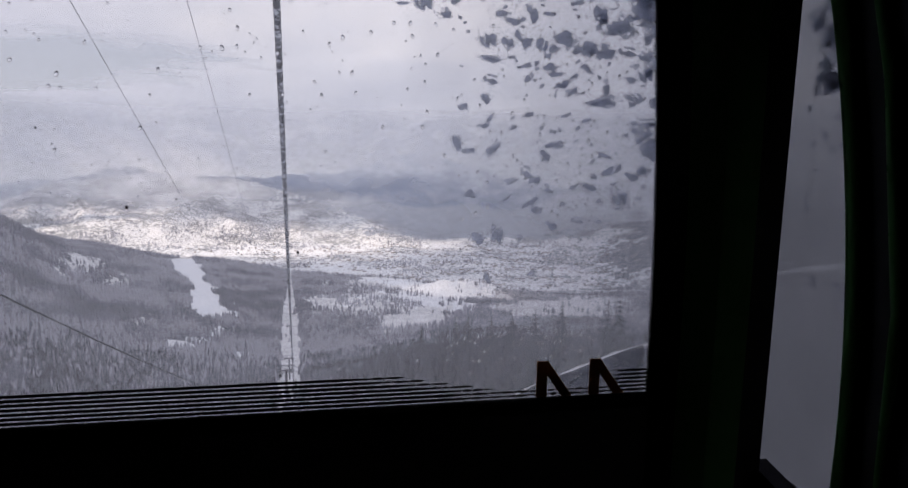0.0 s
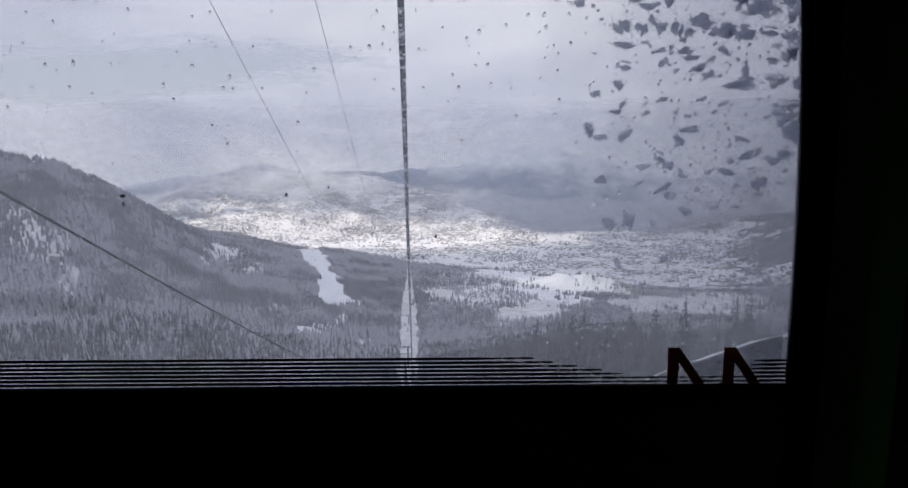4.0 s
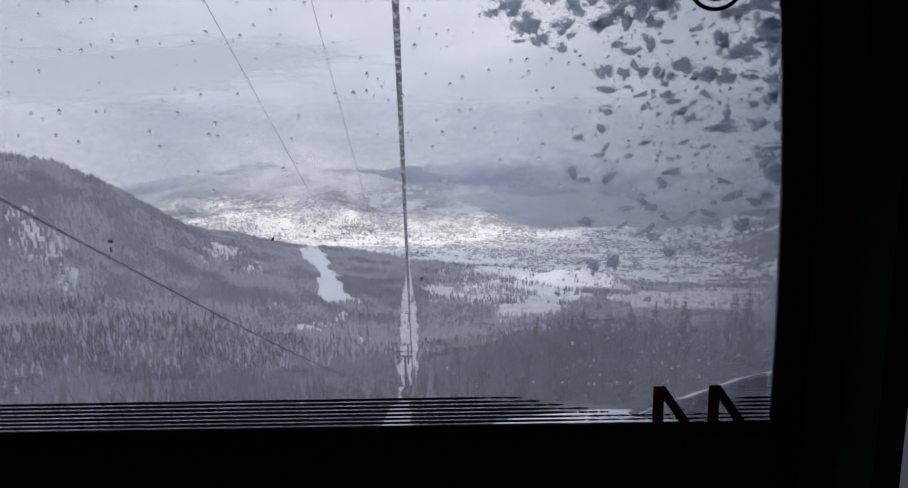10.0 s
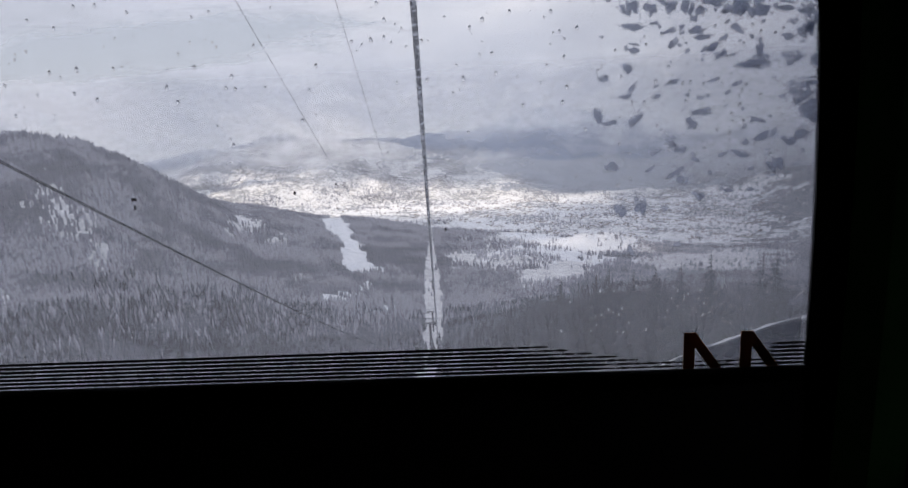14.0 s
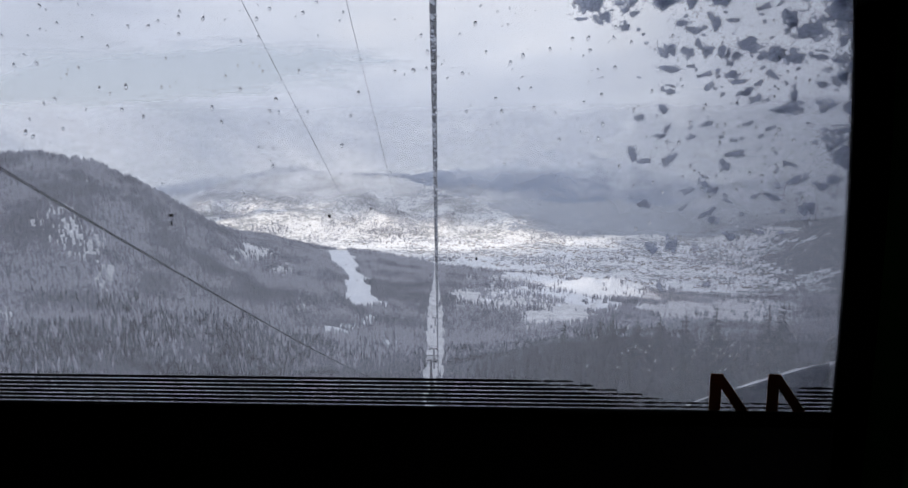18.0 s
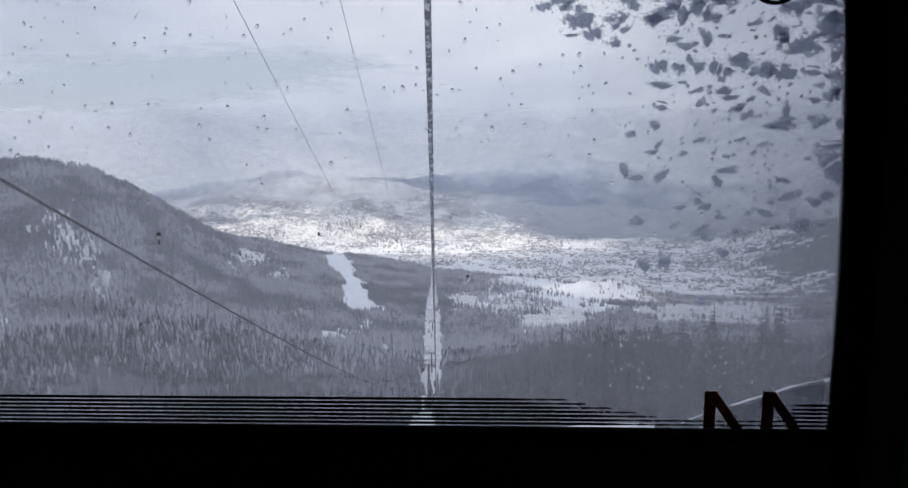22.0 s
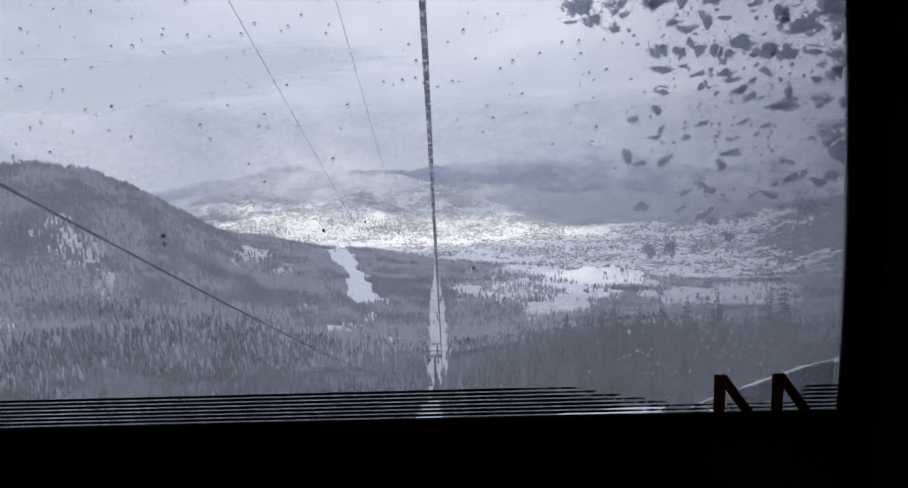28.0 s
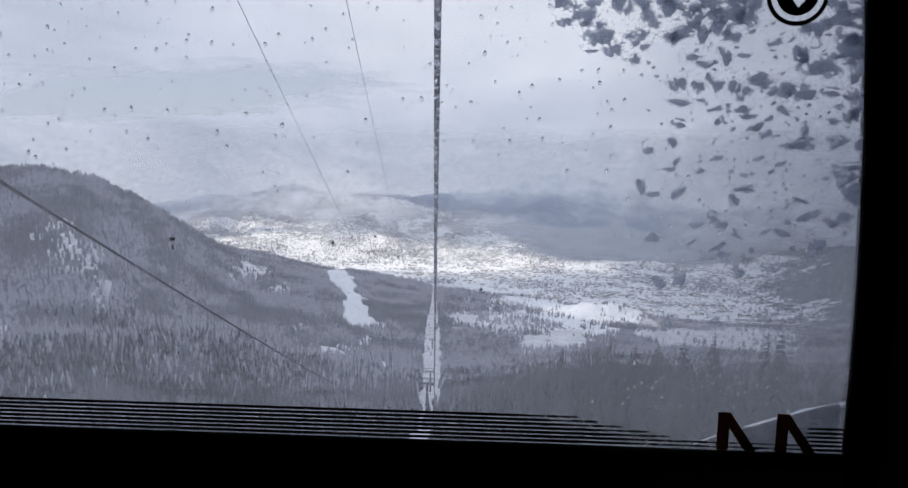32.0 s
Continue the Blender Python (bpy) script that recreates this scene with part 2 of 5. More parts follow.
def glass_material(name="wet_window_glass", base=0.054, clear_to=0.68):
    """Clear acrylic with a wet, misted film that scatters some daylight; it also stands in for haze outside."""
    m, n, l, p = material(name)
    n.remove(p)
    co = texco(n, l)
    mist = noise_node(n, l, co, 3.5, 4, 0.6)
    streak = noise_node(n, l, texco(n, l, (26, 1, 2.2)), 1.0, 4, 0.6)
    sep = n.new("ShaderNodeSeparateXYZ")
    l.new(co, sep.inputs[0])
    side = n.new("ShaderNodeMapRange")
    side.inputs["From Min"].default_value, side.inputs["From Max"].default_value = 0.26, 0.52
    side.inputs["To Min"].default_value, side.inputs["To Max"].default_value = 0.0, 0.045
    l.new(sep.outputs[0], side.inputs["Value"])
    film = maths(n, l, "ADD", maths(n, l, "MULTIPLY", mist, 0.07), maths(n, l, "MULTIPLY", streak, 0.05))
    film = maths(n, l, "ADD", maths(n, l, "ADD", film, side.outputs[0]), base, True)
    clear = n.new("ShaderNodeBsdfTransparent")
    wet = n.new("ShaderNodeMapRange")
    wet.inputs["From Min"].default_value, wet.inputs["From Max"].default_value = 0.16, 0.60
    l.new(maths(n, l, "ADD", sep.outputs[0], maths(n, l, "MULTIPLY", maths(n, l, "SUBTRACT", mist, 0.5), 0.25)), wet.inputs["Value"])
    l.new(mixed(n, l, wet.outputs[0], (0.97, 0.975, 0.985), (clear_to, clear_to * 1.014, clear_to * 1.055)), clear.inputs[0])
    scatter = n.new("ShaderNodeBsdfTranslucent")
    scatter.inputs[0].default_value = (0.86, 0.88, 0.93, 1)
    gloss = n.new("ShaderNodeBsdfGlossy")
    gloss.inputs["Roughness"].default_value = 0.03
    mix1, mix2 = n.new("ShaderNodeMixShader"), n.new("ShaderNodeMixShader")
    l.new(film, mix1.inputs[0])
    l.new(clear.outputs[0], mix1.inputs[1])
    l.new(scatter.outputs[0], mix1.inputs[2])
    fres = n.new("ShaderNodeFresnel")
    fres.inputs[0].default_value = 1.12
    l.new(fres.outputs[0], mix2.inputs[0])
    l.new(mix1.outputs[0], mix2.inputs[1])
    l.new(gloss.outputs[0], mix2.inputs[2])
    l.new(mix2.outputs[0], n["Material Output"].inputs[0])
    return m


M_GLASS = glass_material()
M_SMEARED = glass_material("snow_smeared_side_glass", 0.10, 0.32)


def water_material():
    m, n, l, p = material("rain_water")
    p.inputs["Base Color"].default_value = (0.97, 0.98, 1.0, 1)
    p.inputs["Roughness"].default_value = 0.02
    p.inputs["IOR"].default_value = 1.33
    p.inputs["Transmission Weight"].default_value = 1.0
    return m


M_WATER = water_material()


def cloud_material(gaps):
    """Overcast layer: thick cloud that glows through from above, with gaps where the sun comes down."""
    m, n, l, p = material("overcast_cloud")
    n.remove(p)
    co = texco(n, l)
    big = noise_node(n, l, texco(n, l, (1, 0.55, 1)), 0.0011, 4, 0.5)
    fine = noise_node(n, l, co, 0.005, 3, 0.5)
    dens = maths(n, l, "ADD", maths(n, l, "MULTIPLY", big, 0.85), maths(n, l, "MULTIPLY", fine, 0.15))
    sp = n.new("ShaderNodeSeparateXYZ")
    l.new(co, sp.inputs[0])
    west = n.new("ShaderNodeMapRange")                 # the cloud tone gets darker towards the left
    west.interpolation_type = "SMOOTHSTEP"
    for k, v in (("From Min", -1500), ("From Max", -250), ("To Min", -0.24), ("To Max", 0.0)):
        west.inputs[k].default_value = v
    l.new(sp.outputs[0], west.inputs["Value"])
    dens = maths(n, l, "ADD", dens, west.outputs[0])
    tone = ramp(n, l, dens, (0.18, (0.37, 0.42, 0.50)), (0.32, (0.46, 0.513, 0.618)), (0.52, (0.545, 0.595, 0.685)), (0.74, (0.650, 0.680, 0.735)))
    hole = None
    for x, y, rx, ry, open_part in gaps:
        mp = n.new("ShaderNodeMapping")
        mp.vector_type = "TEXTURE"
        mp.inputs["Location"].default_value, mp.inputs["Scale"].default_value = (x, y, 0), (rx, ry, 1e6)
        l.new(n["Texture Coordinate"].outputs["Object"], mp.inputs[0])
        ln = n.new("ShaderNodeVectorMath")
        ln.operation = "LENGTH"
        l.new(mp.outputs[0], ln.inputs[0])
        d = maths(n, l, "ADD", ln.outputs["Value"], maths(n, l, "MULTIPLY", maths(n, l, "SUBTRACT", fine, 0.5), 1.2))
        rg = n.new("ShaderNodeMapRange")
        for k, v in (("From Min", 0.7), ("From Max", 1.25), ("To Min", open_part), ("To Max", 0.0)):
            rg.inputs[k].default_value = v
        l.new(d, rg.inputs["Value"])
        hole = rg.outputs[0] if hole is None else maths(n, l, "MAXIMUM", hole, rg.outputs[0])
    flat = n.new("ShaderNodeVectorMath")
    flat.operation = "MULTIPLY"
    flat.inputs[1].default_value = (1, 1, 0)
    l.new(n["Texture Coordinate"].outputs["Object"], flat.inputs[0])
    far = n.new("ShaderNodeVectorMath")
    far.operation = "LENGTH"
    l.new(flat.outputs[0], far.inputs[0])
    rim = n.new("ShaderNodeMapRange")
    for k, v in (("From Min", 4100), ("From Max", 4800), ("To Min", -0.4), ("To Max", 1.15)):
        rim.inputs[k].default_value = v
    l.new(far.outputs["Value"], rim.inputs["Value"])
    ragged = maths(n, l, "ADD", rim.outputs[0], maths(n, l, "MULTIPLY", maths(n, l, "SUBTRACT", dens, 0.5), 2.2), True)
    thin = maths(n, l, "MAXIMUM", maths(n, l, "ADD", hole, 0.04, True), ragged)
    body, clear, mx = n.new("ShaderNodeBsdfTranslucent"), n.new("ShaderNodeBsdfTransparent"), n.new("ShaderNodeMixShader")
    l.new(tone, body.inputs[0])
    l.new(thin, mx.inputs[0])
    l.new(body.outputs[0], mx.inputs[1])
    l.new(clear.outputs[0], mx.inputs[2])
    l.new(mx.outputs[0], n["Material Output"].inputs[0])
    return m


def haze_sheet_material(base, top, gaps):
    """Haze and low mist as one see-through sheet: thin at its foot, thicker and patchy higher up, clear in places."""
    m, n, l, p = material("haze_sheet")
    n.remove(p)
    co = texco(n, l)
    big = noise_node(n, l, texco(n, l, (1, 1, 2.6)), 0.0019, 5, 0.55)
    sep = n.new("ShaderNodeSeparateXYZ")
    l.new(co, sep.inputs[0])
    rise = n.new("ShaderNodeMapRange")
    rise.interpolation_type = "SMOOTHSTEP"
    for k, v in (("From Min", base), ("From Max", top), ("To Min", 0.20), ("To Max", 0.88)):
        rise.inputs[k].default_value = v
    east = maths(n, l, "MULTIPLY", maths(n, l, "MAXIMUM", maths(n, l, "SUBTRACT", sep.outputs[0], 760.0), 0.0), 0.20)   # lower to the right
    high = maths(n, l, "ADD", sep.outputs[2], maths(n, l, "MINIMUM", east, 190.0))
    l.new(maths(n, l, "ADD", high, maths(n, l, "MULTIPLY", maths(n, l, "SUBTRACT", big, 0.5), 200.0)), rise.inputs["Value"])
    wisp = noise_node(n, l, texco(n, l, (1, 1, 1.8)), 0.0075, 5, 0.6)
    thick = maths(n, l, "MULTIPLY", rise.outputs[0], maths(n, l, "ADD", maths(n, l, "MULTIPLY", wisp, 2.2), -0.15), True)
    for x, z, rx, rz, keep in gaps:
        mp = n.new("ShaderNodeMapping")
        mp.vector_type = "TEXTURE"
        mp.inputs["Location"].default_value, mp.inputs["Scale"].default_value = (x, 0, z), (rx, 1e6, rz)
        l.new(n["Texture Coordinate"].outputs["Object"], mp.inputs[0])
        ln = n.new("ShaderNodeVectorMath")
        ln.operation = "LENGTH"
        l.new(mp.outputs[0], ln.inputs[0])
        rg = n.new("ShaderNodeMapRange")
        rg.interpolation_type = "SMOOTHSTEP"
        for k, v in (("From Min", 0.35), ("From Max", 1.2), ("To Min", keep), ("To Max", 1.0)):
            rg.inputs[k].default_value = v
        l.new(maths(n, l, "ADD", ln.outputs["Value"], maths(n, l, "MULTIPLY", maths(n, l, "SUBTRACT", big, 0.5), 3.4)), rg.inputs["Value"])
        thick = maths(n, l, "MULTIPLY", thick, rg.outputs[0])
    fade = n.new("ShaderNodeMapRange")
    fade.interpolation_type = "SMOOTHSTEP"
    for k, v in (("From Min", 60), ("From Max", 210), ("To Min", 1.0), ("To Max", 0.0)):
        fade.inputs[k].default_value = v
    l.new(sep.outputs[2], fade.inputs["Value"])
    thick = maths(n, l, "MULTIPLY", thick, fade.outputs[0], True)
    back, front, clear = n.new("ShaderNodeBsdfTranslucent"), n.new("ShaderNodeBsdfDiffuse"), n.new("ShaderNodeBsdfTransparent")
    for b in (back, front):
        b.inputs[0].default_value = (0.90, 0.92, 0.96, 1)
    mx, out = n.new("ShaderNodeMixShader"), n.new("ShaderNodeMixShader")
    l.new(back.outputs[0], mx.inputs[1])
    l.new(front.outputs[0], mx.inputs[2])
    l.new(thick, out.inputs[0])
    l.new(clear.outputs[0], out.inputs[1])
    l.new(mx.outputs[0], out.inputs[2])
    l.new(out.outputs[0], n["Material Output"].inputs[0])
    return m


# ---------------------------------------------------------------- helpers
def mesh_object(name, verts, faces, mat, parent=None, label=""):
    me = bpy.data.meshes.new(name)
    me.from_pydata([tuple(v) for v in verts], [], [tuple(f) for f in faces])
    me.update()
    for mm in (mat if isinstance(mat, (list, tuple)) else [mat]):
        me.materials.append(mm)
    ob = new(name, me)
    if parent:
        ob.parent = parent
    return tagged(ob, label)


def part(name, bm, mat, parent=None, label="", smooth=False):
    me = bpy.data.meshes.new(name)
    bmesh.ops.recalc_face_normals(bm, faces=bm.faces)
    for f in bm.faces:
        f.smooth = smooth
    bm.to_mesh(me)
    bm.free()
    me.materials.append(mat)
    ob = new(name, me)
    if parent:
        ob.parent = parent
    return tagged(ob, label)


def empty(name, m=None, **tags):
    ob = new(name)
    ob.empty_display_size = 0.2
    if m is not None:
        ob.matrix_world = m
    return tagged(ob, **tags)


def add_box(bm, lo, hi, bevel=0.0, m=None):
    lo, hi = Vector(lo), Vector(hi)
    made = bmesh.ops.create_cube(bm, size=1.0)["verts"]
    size, mid = hi - lo, (lo + hi) / 2
    for v in made:
        v.co = Vector((v.co.x * size.x, v.co.y * size.y, v.co.z * size.z)) + mid
        if m is not None:
            v.co = m @ v.co
    if bevel:
        edges = list({e for v in made for e in v.link_edges})
        bmesh.ops.bevel(bm, geom=edges, offset=bevel, segments=2, affect="EDGES", profile=0.5)
    return bm


def box(lo, hi, bevel=0.0, m=None):
    return add_box(bmesh.new(), lo, hi, bevel, m)


def add_tube(bm, pts, radius, sides=8, closed=False):
    """A round bar along a line of points; radius may be one number or one for each point."""
    pts = [Vector(p) for p in pts]
    n = len(pts)
    rings = []
    whole = pts[n // 2] - pts[0]
    ref = Vector((0.97, 0.24, 0)) if abs(whole.z) > 0.6 * whole.length else Vector((0, 0, 1))
    for i, p in enumerate(pts):
        a, b = pts[max(i - 1, 0)], pts[min(i + 1, n - 1)]
        if closed:
            a, b = pts[i - 1], pts[(i + 1) % n]
        w = (b - a).normalized()
        side = w.cross(ref)
        if side.length < 0.05:
            side = w.cross(Vector((0.3, 0.9, 0.3)))
        side.normalize()
        up = side.cross(w)
        r = radius[i] if isinstance(radius, (list, tuple)) else radius
        rings.append([bm.verts.new(p + (side * math.cos(k * math.tau / sides) + up * math.sin(k * math.tau / sides)) * r)
                      for k in range(sides)])
    for i in range(n if closed else n - 1):
        a, b = rings[i], rings[(i + 1) % n]
        for k in range(sides):
            bm.faces.new((a[k], a[(k + 1) % sides], b[(k + 1) % sides], b[k]))
    if not closed:
        bm.faces.new(rings[0])
        bm.faces.new(rings[-1])
    return bm


def tube(pts, radius, sides=8, closed=False):
    return add_tube(bmesh.new(), pts, radius, sides, closed)


def prism(outline, axis, lo, hi):
    """A plate with the given outline, thick along one axis (0 x, 1 y, 2 z)."""
    bm = bmesh.new()
    ends = []
    for d in (lo, hi):
        ring = []
        for a, b in outline:
            c = [a, b]
            c.insert(axis, d)
            ring.append(bm.verts.new(c))
        ends.append(ring)
    bm.faces.new(ends[0])
    bm.faces.new(ends[1])
    k = len(outline)
    for i in range(k):
        bm.faces.new((ends[0][i], ends[0][(i + 1) % k], ends[1][(i + 1) % k], ends[1][i]))
    return bm


# ---------------------------------------------------------------- the ground
LINE = radians(-4.3)                                  # heading of the lift line
AHEAD = Vector((math.sin(LINE), math.cos(LINE), 0))
ACROSS = Vector((math.cos(LINE), -math.sin(LINE), 0))
ROPE_FALL, GAUGE = 0.43, 7.1                          # fall of the ropes, distance between them

# elevation of the ground as seen from the cabin, degrees, by heading, at some distances
RELIEF = [
    (400, [-50, -36, -20, -10, -4, 0, 5, 13, 20, 29, 42], [-19, -20, -21.5, -22.0, -22.0, -21.0, -19.6, -18.4, -17.8, -17.0, -16]),
    (650, [-50, -36, -28, -20, -10, -4, 3, 8, 13, 20, 29, 42], [-11, -11.5, -13.5, -16, -18.2, -18.6, -18.2, -17.6, -17.0, -16.4, -15.4, -14]),
    (1000, [-50, -41, -36, -32, -29, -25, -21, -15, -10, -4, 3, 10, 20, 29, 42],
     [-2.5, -1.3, -0.9, -1.7, -3.1, -5.9, -8.6, -11, -13, -13.5, -13.7, -14.6, -15.0, -14.4, -12]),
]
RELIEF += [
    (1500, [-50, -36, -28, -25, -21, -15, -10, -4, 3, 8, 12, 16, 22, 29, 42],
     [-6, -5, -6.5, -7.6, -8.1, -9.4, -10.3, -11.4, -11.9, -12.3, -12.8, -13.4, -13.3, -12.6, -10]),
    (2200, [-50, -28, -18, -5, 20, 27, 34, 42], [-7, -9, -12, -12.8, -12.8, -12.2, -9.5, -7]),
    (3100, [-50, -32, -24, -10, 16, 22, 28, 42], [-5, -6.5, -8.9, -9.2, -9.2, -9.0, -7.0, -5]),
]
RELIEF += [
    (3800, [-50, -28, -20, -12, 0, 5, 13, 22, 42], [-4.5, -5.4, -4.8, -5.4, -6.6, -6.6, -7.4, -6.4, -4]),
    (4300, [-50, -25, -21.7, -18, -11, 1, 5, 8, 13, 20, 42], [-4, -4.9, -3.5, -3.1, -3.4, -4.9, -5.3, -5.9, -6.2, -4.8, -3]),
    (4850, [-50, -30, -22, -17, -11, -7.5, 0, 3, 6.2, 9, 11.5, 15, 20, 42], [-4.0, -3.6, -3.3, -2.4, -3.2, -3.3, -2.5, -1.9, -1.3, -1.5, -2.5, -3.4, -3.6, -2.0]),
]
NEAR_Z = -13.0
rng = np.random.default_rng(7)


def rough_grid(n, gen, octaves=((4, 1.0), (8, 0.55), (16, 0.3), (32, 0.17), (64, 0.09))):
    """Smooth random hills on a square, tiled."""
    out = np.zeros((n, n))
    for k, amp in octaves:
        g = gen.standard_normal((k, k))
        x = np.arange(n) * k / n
        i = x.astype(int)
        f = x - i
        f = f * f * (3 - 2 * f)
        a = g[i % k][:, i % k] * (1 - f)[None] + g[i % k][:, (i + 1) % k] * f[None]
        b = g[(i + 1) % k][:, i % k] * (1 - f)[None] + g[(i + 1) % k][:, (i + 1) % k] * f[None]
        out += amp * (a * (1 - f)[:, None] + b * f[:, None])
    return out


ROUGH = rough_grid(512, rng)
ROLLING = rough_grid(512, np.random.default_rng(11), ((4, 1.0), (8, 0.5), (16, 0.22)))


def rough_at(x, y, size, grid=ROUGH):
    u, v = (x / size * 512) % 512, (y / size * 512) % 512
    i, j = u.astype(int) % 512, v.astype(int) % 512
    a, b = u - np.floor(u), v - np.floor(v)
    i1, j1 = (i + 1) % 512, (j + 1) % 512
    return (grid[i, j] * (1 - a) * (1 - b) + grid[i1, j] * a * (1 - b) + grid[i, j1] * (1 - a) * b + grid[i1, j1] * a * b)


def ground_z(x, y):
    x, y = np.asarray(x, float), np.asarray(y, float)
    d, az = np.hypot(x, y), np.degrees(np.arctan2(x, y))
    away = np.clip((np.abs(az + 4) - 46) / 60, 0, 1)
    away = away * away * (3 - 2 * away)
    dist, high = [0.0], [np.full(d.shape, NEAR_Z)]
    for dd, heads, elevs in RELIEF:
        e = np.interp(az, heads, elevs)
        behind = np.where(np.abs(az) > 0, 15.0 * np.clip((np.abs(az) - 60) / 60, 0, 1) - 6 * (1 - np.clip((np.abs(az) - 60) / 60, 0, 1)), 0)
        e = e * (1 - away) + behind * away
        dist.append(dd)
        high.append(np.tan(np.radians(e)) * dd + 0 * d)
    high = np.array(high)
    dist = np.array(dist)
    k = np.clip(np.searchsorted(dist, d, side="right") - 1, 0, len(dist) - 2)
    f = np.clip((d - dist[k]) / (dist[k + 1] - dist[k]), 0, 1.05)
    cols = np.indices(d.shape)
    a, b = high[(k, *cols)], high[(k + 1, *cols)]
    z = a + (b - a) * f
    amp = np.interp(d, [0, 60, 400, 1000, 2000, 2300, 3000, 3300, 4000, 4900], [0.0, 0.5, 4, 9, 9, 3, 3, 12, 30, 26])
    knoll = np.exp(-(((x - 252) / 82.0) ** 2 + ((y - 1304) / 60.0) ** 2) ** 1.3)
    z = z + knoll * (30 + 9 * rough_at(x, y, 240.0))
    folds = np.interp(d, [3000, 3400, 4000, 4600], [0, 34, 62, 40])
    z = z + folds * (0.55 - np.abs(rough_at(x + 0.25 * y + 500, y * 0.55, 2700.0, ROLLING))) + folds * 0.35 * (0.5 - np.abs(rough_at(x - 0.3 * y, y * 0.6 + 900, 1500.0, ROLLING)))
    return z + amp * rough_at(x, y, 1700.0) * 0.55 + amp * np.interp(d, [0, 2500, 3500], [0.22, 0.22, 0.10]) * rough_at(x, y, 390.0)


heads = np.concatenate([np.arange(-180, -48, 4.0), np.arange(-48, 42, 0.15), np.arange(42, 180, 4.0)])
rings = np.concatenate([np.arange(4, 400, 9.0), np.arange(400, 1700, 16.0), np.arange(1700, 4900, 28.0)])
hh, rr = np.meshgrid(np.radians(heads), rings, indexing="ij")
gx, gy = rr * np.sin(hh), rr * np.cos(hh)
gz = ground_z(gx, gy)
nh, nr = len(heads), len(rings)
verts = np.concatenate([np.stack([gx, gy, gz], -1).reshape(-1, 3), [[0, 0, NEAR_Z]]])
ii, jj = np.meshgrid(np.arange(nh), np.arange(nr - 1), indexing="ij")
i2 = (ii + 1) % nh
quads = np.stack([ii * nr + jj, ii * nr + jj + 1, i2 * nr + jj + 1, i2 * nr + jj], -1).reshape(-1, 4)
me = bpy.data.meshes.new("ground")
hub = len(verts) - 1
me.from_pydata(verts.tolist(), [], quads.tolist() + [[hub, i * nr, ((i + 1) % nh) * nr] for i in range(nh)])
for mm in (M_SNOW, M_VALLEY, M_FARHILL, M_MOUNTAIN, M_FLOOR, M_GLADE, M_EAST, M_SHADE, M_FLOOR_SHADED):
    me.materials.append(mm)
me.polygons.foreach_set("use_smooth", np.ones(len(me.polygons), bool))
me.update()
ground_mesh = me
tagged(new("ground", me), "snow-covered mountain slope falling into a wide wooded valley", "ground", kind="structure")


# ---------------------------------------------------------------- cloud layer
def cloud_gap(az, d, z, deck, rx, ry, open_part):
    """Where the sun's way to a place on the ground goes through the clouds."""
    k = (deck - z) / sun_way.z
    return (d * math.sin(radians(az)) + sun_way.x * k, d * math.cos(radians(az)) + sun_way.y * k, rx, ry, open_part)


bm = bmesh.new()
bmesh.ops.create_grid(bm, x_segments=70, y_segments=70, size=1.0)
for v in bm.verts:
    u, w = v.co.x, v.co.y
    r = max(abs(u), abs(w))
    q = math.hypot(u, w) or 1.0
    d = 4980 * r
    x, y = d * u / q, d * w / q
    sag = 390 - 500 * (d / 4850) ** 3.0
    v.co = (x, y, sag + 55 * noise.noise((x / 1100, y / 1100, 3.0)) + 22 * noise.noise((x / 330, y / 330, 7.0)))
cloud = part("backdrop_clouds", bm, cloud_material([cloud_gap(-9, 3230, -475, 300, 930, 470, 0.96), cloud_gap(11.2, 1315, -300, 370, 135, 100, 0.42)]), smooth=True)
tagged(cloud, "grey overcast cloud layer with a few bright gaps", "clouds", kind="structure")


bm = bmesh.new()                                      # curved sheet standing in for haze and mist before the far hills
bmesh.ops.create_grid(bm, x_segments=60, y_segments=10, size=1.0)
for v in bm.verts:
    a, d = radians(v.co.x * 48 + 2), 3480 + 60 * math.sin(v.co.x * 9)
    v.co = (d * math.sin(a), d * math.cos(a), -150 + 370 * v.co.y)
mist = part("backdrop_haze_sheet", bm, haze_sheet_material(-430, -60, [(300, -225, 780, 95, 0.45), (-560, -190, 480, 40, 0.55), (-900, -330, 500, 70, 0.7)]), smooth=True)
tagged(mist, "pale translucent sheet standing in for haze and mist over the far hills", "mist", kind="structure")


